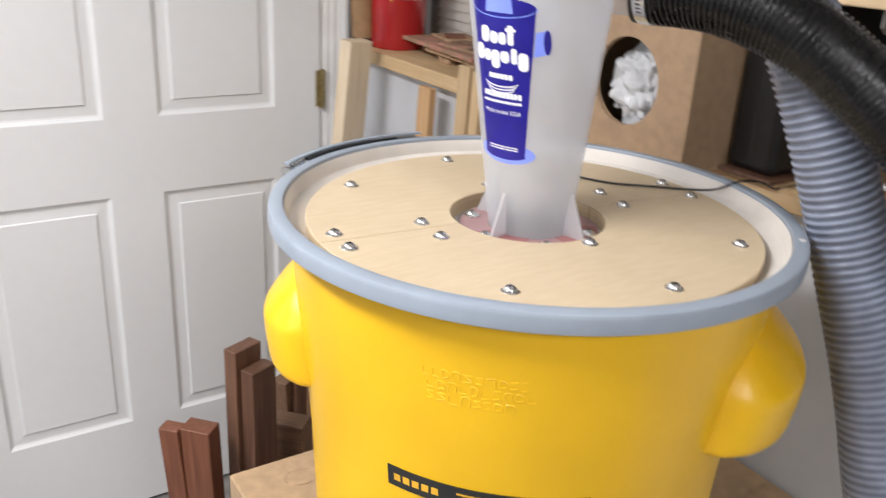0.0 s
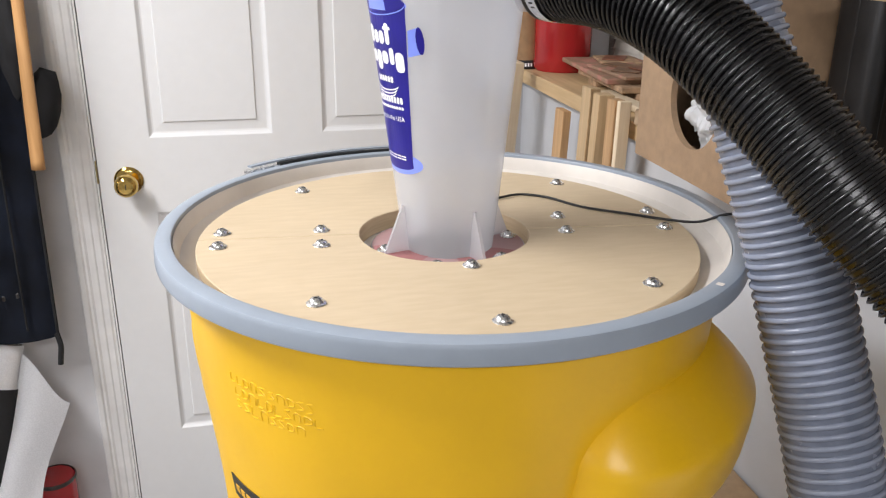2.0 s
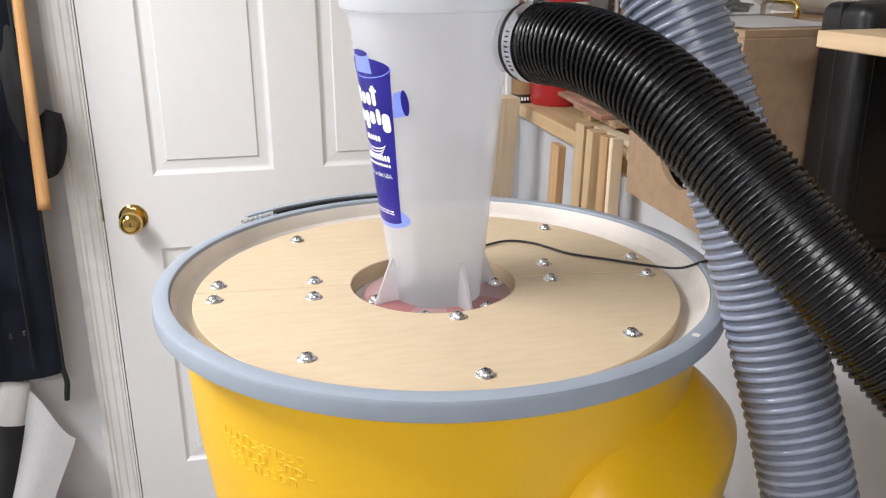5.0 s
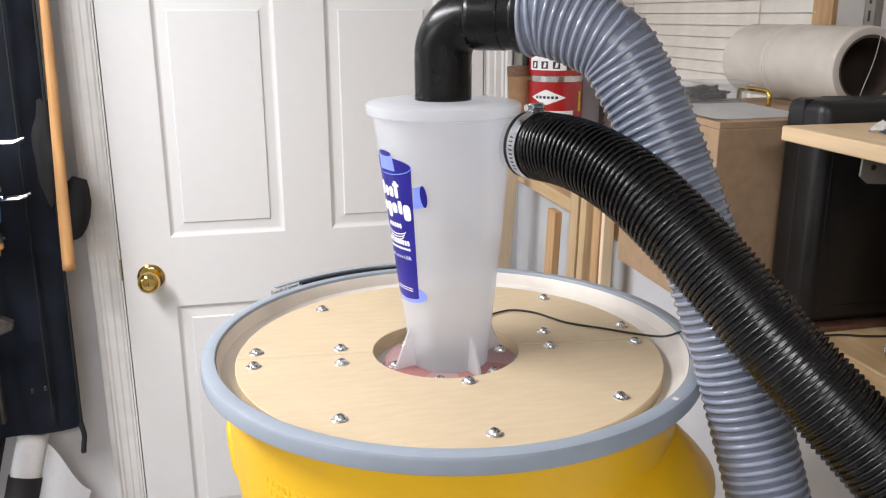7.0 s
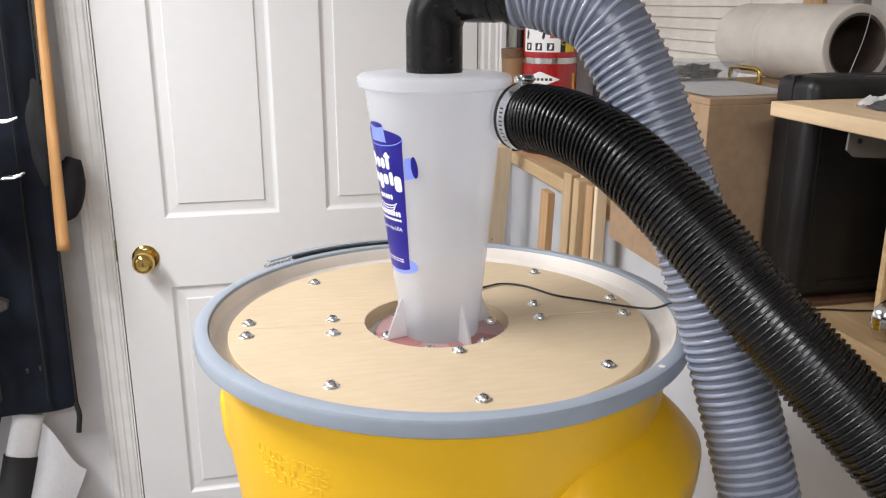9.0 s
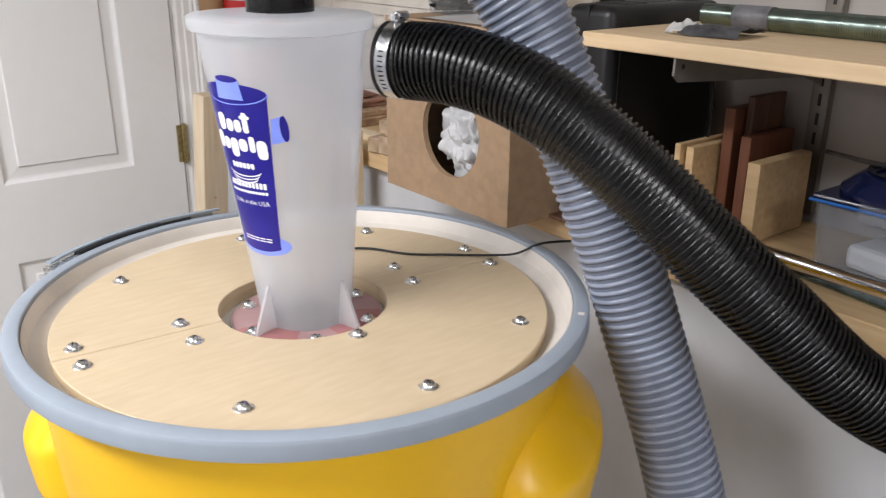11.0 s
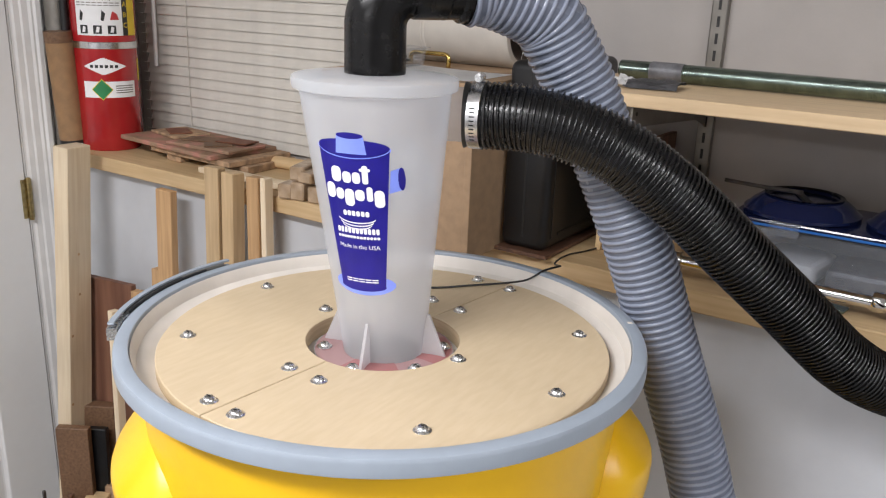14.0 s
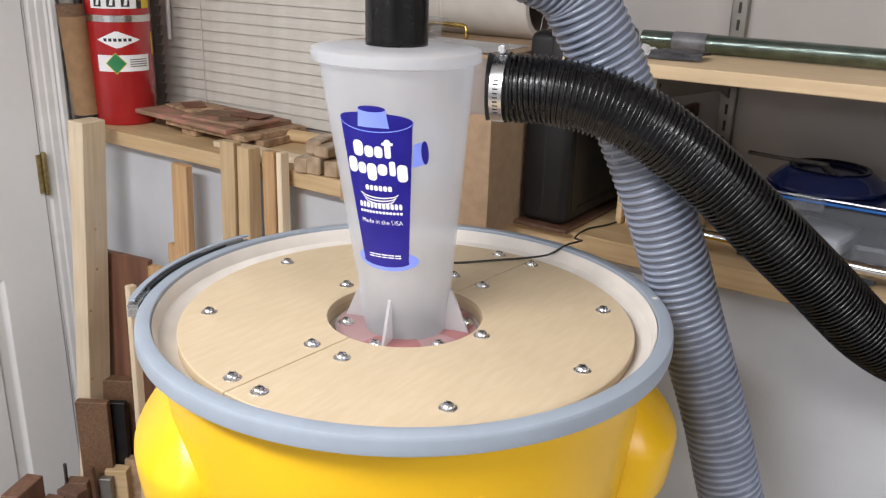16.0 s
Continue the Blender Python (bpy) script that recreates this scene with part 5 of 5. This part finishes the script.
leaner("tan", 0.930, 1.548, 0.034, 0.030, 1.204, 1.4, 0.3, -4, "light brown board leaning on the ledge")
leaner("fir", 0.926, 1.482, 0.030, 0.022, 1.206, 1.5, -1.2, 2, "reddish fir board leaning on the ledge")
leaner("pine", 0.930, 1.458, 0.013, 0.022, 1.207, 1.5, -1.2, 0, "thin pine strip leaning on the ledge", "strip", name="strip")
panel = leaner("redply", 0.925, 1.975, 0.155, 0.016, 0.892, 1.2, 1.0, 12, "dark reddish brown plywood panel with a worn edge", "panel", name="plywood_panel")
leaner("fir", 0.945, 1.885, 0.035, 0.02, 0.878, 1.2, 1.0, 12, "yellowish board end beside the panel")
leaner("walnutend", 0.812, 1.985, 0.075, 0.02, 0.560, 0, 0.8, 33, "mid-brown board standing in the corner")
leaner("walnutend", 0.880, 2.005, 0.11, 0.03, 0.585, 1.0, 0.5, 33, "brown board offcut standing behind others")
leaner("blackplastic", 0.858, 1.962, 0.046, 0.018, 0.545, 1.0, 0.5, 33, "black painted board standing in the corner")
leaner("bench", 0.832, 1.945, 0.052, 0.03, 0.385, 0, 0, 33, "pale wood offcut standing upright", "offcut", name="offcut")
leaner("boardedge", 0.872, 1.925, 0.050, 0.025, 0.40, 2, 0, 33, "tan wood offcut standing upright", "offcut", name="offcut")
leaner("walnutend", 0.748, 1.975, 0.052, 0.03, 0.385, 0, 0, 33, "brown hardwood offcut standing upright", "offcut", name="offcut")
leaner("walnut", 0.772, 1.955, 0.012, 0.012, 0.415, 0, -3, 20, "thin dark strip standing upright", "strip", name="strip")
leaner("iron", 0.727, 1.985, 0.007, 0.007, 0.435, 0, 1.5, 0, "thin dark metal bar standing upright", "bar", name="metal_bar")
leaner("greysteel", 0.800, 1.945, 0.028, 0.018, 0.375, 0, 0, 33, "grey painted offcut standing upright", "offcut", name="offcut")
leaner("pine", 0.865, 1.87, 0.016, 0.02, 0.86, 2.0, -1.0, 0, "thin pale strip leaning beside the drum", "strip", name="strip")

# timber and cartons behind the drum
leaner("walnut", 0.437, 1.590, 0.031, 0.068, 0.704, 0.5, -0.6, 24, "tall dark brown hardwood block", "timber", name="timber_block")
leaner("walnut", 0.456, 1.560, 0.032, 0.062, 0.668, 0.5, -0.6, 24, "dark brown hardwood block beside a taller one", "timber", name="timber_block")
leaner("mahog", 0.336, 1.557, 0.041, 0.061, 0.574, -1.5, 1.0, -48, "reddish hardwood block with rough end", "timber", name="timber_block")
leaner("mahog", 0.292, 1.584, 0.030, 0.040, 0.572, -3.5, 1.0, -48, "thin reddish hardwood strip", "timber", name="timber_block")
leaner("walnutend", 0.552, 1.638, 0.052, 0.077, 0.475, 0, 0, -47, "short brown hardwood block", "timber", name="timber_block")
leaner("walnut", 0.622, 1.775, 0.055, 0.03, 0.515, 2, -4, 10, "dark brown offcut leaning behind the blocks", "timber", name="timber_block")
leaner("walnutend", 0.588, 1.765, 0.04, 0.03, 0.495, -4, 3, 30, "brown offcut leaning behind the blocks", "timber", name="timber_block")
leaner("redply", 0.496, 1.500, 0.12, 0.12, 0.409, 0, 0, 20, "low reddish brown hardwood block", "timber", name="timber_block")
carton = thing("carton", (0, 0, 0), label="brown cardboard carton with a faint printed mark", category="carton")
part("box", box(0.285, 0.985, FLOOR, 0.60, 1.237, 0.692, 0.003), "cardboard", carton)
bm = bmesh.new()
for k in range(20):
    a, b = radians(40 + 280 * k / 20), radians(40 + 280 * (k + 1) / 20)
    bm.faces.new([bm.verts.new((0.376 + r * math.cos(q), 1.18 + r * 0.8 * math.sin(q), 0.6926)) for q, r in ((a, 0.022), (b, 0.022), (b, 0.026), (a, 0.026))])
part("printed_mark", bm, "boardedge", carton)
stand = thing("drum_stand", (CX, CY, 0), 0, label="low plywood box stand under the drum", category="stand")
part("top", box(-0.16, -0.16, 0.48, 0.16, 0.16, 0.4995, 0.002), "ply", stand)
for sx in (-1, 1):
    part("side", box(sx * 0.148 - 0.009, -0.155, FLOOR, sx * 0.148 + 0.009, 0.155, 0.48, 0.002), "ply", stand)
carton2 = thing("carton", (0, 0, 0), label="brown cardboard carton standing against the half wall", category="carton")
part("box", box(0.80, 0.74, FLOOR, 0.98, 1.14, 0.715, 0.003), "cardboard", carton2)
part("flap", box(0.795, 0.80, 0.7155, 0.97, 1.10, 0.7185, 0.001), "cardboard", carton2)

# ---------- beside the door: bag, handle, clamps, mats ----------
bag = thing("tool_bag", (0, 0, 0), label="long dark navy fabric tool bag hanging beside the door", category="bag")
bm = bmesh.new()
rows = []
for i in range(41):
    z = 0.565 + 1.3 * i / 40
    row = []
    for j in range(25):
        f = j / 24
        x = -0.50 + 0.312 * f + 0.012 * (z - 0.6) + 0.006 * noise.noise(Vector((0, z * 6, 1)))
        y = 2.085 - 0.028 * math.sin(math.pi * f) ** 0.5 + 0.010 * noise.noise(Vector((x * 14, 0, z * 3.5))) + 0.004 * noise.noise(Vector((x * 40, 4, z * 9)))
        row.append(bm.verts.new((x, y, z)))
    rows.append(row)
for i in range(40):
    for j in range(24):
        bm.faces.new((rows[i][j], rows[i][j + 1], rows[i + 1][j + 1], rows[i + 1][j]))
bmesh.ops.solidify(bm, geom=bm.faces[:], thickness=-0.03)
part("body", bm, "cloth", bag, smooth=True)
part("piping", sweep([(-0.189, 2.082, 0.562), (-0.186, 2.080, 0.8), (-0.181, 2.080, 1.2), (-0.176, 2.082, 1.6), (-0.174, 2.082, 1.86)], 60, 0.004, 8), "blackcloth", bag, smooth=True)
part("zip", sweep([(-0.245, 2.050, 0.60), (-0.242, 2.048, 0.9), (-0.236, 2.046, 1.3), (-0.23, 2.048, 1.8)], 60, 0.0026, 6), "blackcloth", bag, smooth=True)
part("strap_tail", sweep([(-0.190, 2.078, 0.575), (-0.184, 2.072, 0.545), (-0.187, 2.07, 0.52), (-0.19, 2.068, 0.498)], 14, 0.0065, 8), "blackcloth", bag, smooth=True)
pouch = bmesh.new()
bmesh.ops.create_icosphere(pouch, subdivisions=3, radius=1.0)
for v in pouch.verts:
    p = v.co
    v.co = Vector((p.x * 0.040, p.y * 0.03, p.z * 0.075)) * (1 + 0.22 * noise.noise(p * 1.6))
part("side_pouch", pouch, "blackcloth", bag, "black side pouch", True, m=pose(-0.152, 2.135, 1.115, 0, 8, 0))
p2 = bmesh.new()
bmesh.ops.create_icosphere(p2, subdivisions=3, radius=1.0)
for v in p2.verts:
    p = v.co
    v.co = Vector((p.x * 0.03, p.y * 0.025, p.z * 0.12)) * (1 + 0.25 * noise.noise(p * 1.8))
part("side_pouch", p2, "blackcloth", bag, "black side pouch", True, m=pose(-0.190, 2.085, 1.26))
bm = bmesh.new()
for k, (w, hh) in enumerate(((0.03, 0.014), (0.03, 0.014), (0.03, 0.014), (0.03, 0.014))):
    z = 1.44 - k * 0.032
    box(-0.305, 2.0405, z - 0.012, -0.300, 2.043, z + 0.012, bm=bm)
    for q in (-0.010, 0.0, 0.010)[: 2 + k % 2]:
        box(-0.299, 2.0405, z + q - 0.002, -0.280, 2.043, z + q + 0.002, bm=bm)
part("printed_bars", bm, "limeprint", bag, "lime green printed marks")
for x, z in ((-0.285, 0.68), (-0.255, 0.685)):
    part("zip_pull", box(x, 2.043, z, x + 0.006, 2.047, z + 0.012, 0.001), "iron", bag)
hb = thing("wooden_handle", (0, 0, 0), label="orange-brown wooden tool handle hanging beside the bag", category="tool handle")
bm = sweep([(-0.140, 2.042, 1.80), (-0.148, 2.040, 1.5), (-0.154, 2.040, 1.3), (-0.160, 2.042, 1.12), (-0.164, 2.044, 0.985)], 40, lambda s, a: 0.0085 + 0.0062 * s / 0.82, 14)
for v in bm.verts:
    v.co.y = 2.042 + (v.co.y - 2.042) * 0.6
part("handle", bm, "toolwood", hb)

rack = thing("clamp_rack", (0, 0, 0), label="chromed rail rack that carries bar clamps", category="rack")
for z in (1.297, 1.175):
    for dy in (0.0, 0.028):
        part("rail", sweep([(-0.75, 1.965 + dy, z), (-0.40, 1.965 + dy, z), (-0.225, 1.965 + dy, z + 0.001), (-0.212, 1.965 + dy, z + 0.007)], 20, 0.0033, 8), "chrome", rack, smooth=True)
part("upright", box(-0.75, 1.96, FLOOR, -0.72, 2.0, 1.7, 0.002), "iron", rack)
part("upright", box(-0.75, 2.0, 1.16, -0.72, WY - 0.001, 1.19, 0.002), "iron", rack)


def spring_clamp(x, top_mat, grip_mat, y=1.955):
    t0 = thing("spring_clamp", (x, y, 1.30), random.uniform(-6, 6), label="hand clamp with %s grips hanging on the rail" % ("orange" if grip_mat == "orange" else "blue"), category="clamp", group="clamps on the rail")
    part("top_pad", box(-0.017, -0.02, -0.022, 0.017, 0.012, 0.008, 0.005, seg=2), top_mat, t0)
    part("arm", prism([(-0.014, -0.02), (0.014, -0.02), (0.012, -0.06), (0.016, -0.105), (-0.008, -0.105), (-0.010, -0.06)], 0.016), "greysteel" if grip_mat == "blue" else "paper", t0, m=pose(0, -0.012, 0))
    part("grip", box(-0.013, -0.024, -0.175, 0.016, 0.010, -0.10, 0.007, seg=2), grip_mat, t0, m=pose(0, 0, 0, 0, 3, 0))
    part("pivot", lathe([(0, -0.015), (0.006, -0.014), (0.006, 0.008), (0, 0.009)], 14, axis="Y"), "chrome", t0, smooth=True, m=pose(0, 0, -0.045))
    part("jaw", box(-0.006, -0.004, -0.13, 0.004, 0.01, -0.02, 0.002), "iron", t0)


for x in (-0.405, -0.376, -0.346):
    spring_clamp(x, "orange", "orange")
for x in (-0.312, -0.278):
    spring_clamp(x, "blue", "blue")


def bar_clamp(x, y, ztop, length, jaw, pad, label, slide=None, hz_=-0.3):
    t0 = thing("bar_clamp", (x, y, ztop), random.uniform(-5, 5), label=label, category="clamp", group="bar clamps")
    part("bar", box(-0.004, -0.011, -length, 0.004, 0.011, 0.0, 0.001), "iron", t0)
    part("fixed_jaw", prism([(-0.012, 0.0), (0.05, -0.008), (0.052, -0.026), (0.012, -0.034), (-0.012, -0.03)], 0.02), jaw, t0, m=pose(0, -0.01, 0))
    part("sliding_jaw", prism([(-0.014, 0.0), (0.014, 0.0), (0.05, -0.02), (0.048, -0.036), (0.012, -0.05), (-0.014, -0.05)], 0.024), slide or jaw, t0, m=pose(0, -0.012, -length * 0.42))
    part("pad", box(0.034, -0.009, -0.042, 0.052, 0.009, -0.026, 0.003), pad, t0)
    part("handle", lathe([(0, 0), (0.011, 0.004), (0.013, 0.03), (0.010, 0.075), (0.012, 0.09), (0, 0.094)], 18), pad, t0, smooth=True, m=pose(0.034, 0, hz_))


bar_clamp(-0.375, 1.985, 1.10, 0.46, "iron", "toolwood", "dark iron bar clamp with an orange wooden handle", hz_=-0.06)
bar_clamp(-0.335, 1.985, 1.10, 0.46, "iron", "toolwood", "dark iron bar clamp with an orange wooden handle", hz_=-0.06)
bar_clamp(-0.430, 1.93, 0.905, 0.33, "yellowp", "purple", "yellow and purple quick bar clamp", "purple")
bar_clamp(-0.395, 1.93, 0.905, 0.33, "yellowp", "purple", "yellow and purple quick bar clamp", "purple")
bar_clamp(-0.440, 1.97, 1.0, 0.5, "purple", "purple", "purple quick bar clamp with a dark bar")
part("hang_bar", sweep([(-0.75, 1.985, 1.085), (-0.5, 1.985, 1.085), (-0.275, 1.985, 1.085)], 8, 0.004, 8), "iron", rack, smooth=True)
part("hang_bar", sweep([(-0.75, 1.95, 0.885), (-0.5, 1.95, 0.885), (-0.37, 1.95, 0.885)], 8, 0.004, 8), "iron", rack, smooth=True)


def mat_roll(name, mat, path, r, label):
    t0 = thing(name, (0, 0, 0), label=label, category="mat roll")
    bm = sweep(path, 24, r, 28)
    part("roll", bm, mat, t0)
    c = Vector(path[0])
    d = (Vector(path[0]) - Vector(path[1])).normalized()
    u = d.orthogonal().normalized()
    w = d.cross(u)
    bm = bmesh.new()
    pts = []
    for k in range(50):
        a = k * 0.42
        pts.append(c + d * 0.0008 + (u * math.cos(a) + w * math.sin(a)) * (r * (0.12 + 0.86 * k / 50)))
    part("spiral_edge", sweep(pts, 90, 0.0011, 5), "greysteel", t0)
    return t0


wr = mat_roll("white_mat_roll", "mesh", [(-0.310, 2.105, 0.545), (-0.350, 2.03, 0.36), (-0.425, 1.88, FLOOR + 0.02)], 0.036, "roll of white ribbed non-slip mat leaning on the wall")
mat_roll("black_mat_roll", "blackmat", [(-0.425, 2.12, 0.565), (-0.475, 2.03, 0.33), (-0.55, 1.90, FLOOR + 0.03)], 0.052, "thick roll of black mat leaning on the wall")


def sheet_of(fn, nu, nv, mat, name, parent, thick=0.0022, label=""):
    bm = bmesh.new()
    rows = [[bm.verts.new(fn(i / nu, j / nv)) for j in range(nv + 1)] for i in range(nu + 1)]
    for i in range(nu):
        for j in range(nv):
            bm.faces.new((rows[i][j], rows[i + 1][j], rows[i + 1][j + 1], rows[i][j + 1]))
    bmesh.ops.solidify(bm, geom=bm.faces[:], thickness=thick)
    return part(name, bm, mat, parent, label, True)


def flap(u, v):
    a, b, c, d = Vector((-0.285, 2.10, 0.525)), Vector((-0.192, 2.06, 0.40)), Vector((-0.265, 1.92, 0.12)), Vector((-0.405, 1.90, 0.06))
    p = a.lerp(b, u).lerp(d.lerp(c, u), v)
    return p + Vector((0.012 * math.sin(v * 5 + u * 2), -0.02 * math.sin(u * 3.0), 0.012 * math.sin(u * 6)))


sheet_of(flap, 16, 24, "mesh", "loose_sheet", wr, label="loose white ribbed sheet end")


bm = sweep([(-0.331, 2.064, 0.452), (-0.352, 2.022, 0.35), (-0.375, 1.977, 0.245)], 12, lambda s, a: 0.0405 + 0.0015 * math.sin(3 * a), 32, closed=False)
tagged(part("black_mat", bm, "blackmat"), "piece of black mat wrapped over the white roll", "mat")
tin = thing("red_tin", (-0.262, 2.12, FLOOR), label="dark red metal tin standing by the wall", category="tin")
part("body", lathe([(0, 0), (0.05, 0), (0.05, 0.2), (0.046, 0.205), (0, 0.205)], 32), "red", tin, smooth=True)
part("rim", lathe([(0.0505, 0.194), (0.0525, 0.197), (0.0525, 0.203), (0.0505, 0.206)], 32), "iron", tin, smooth=True)
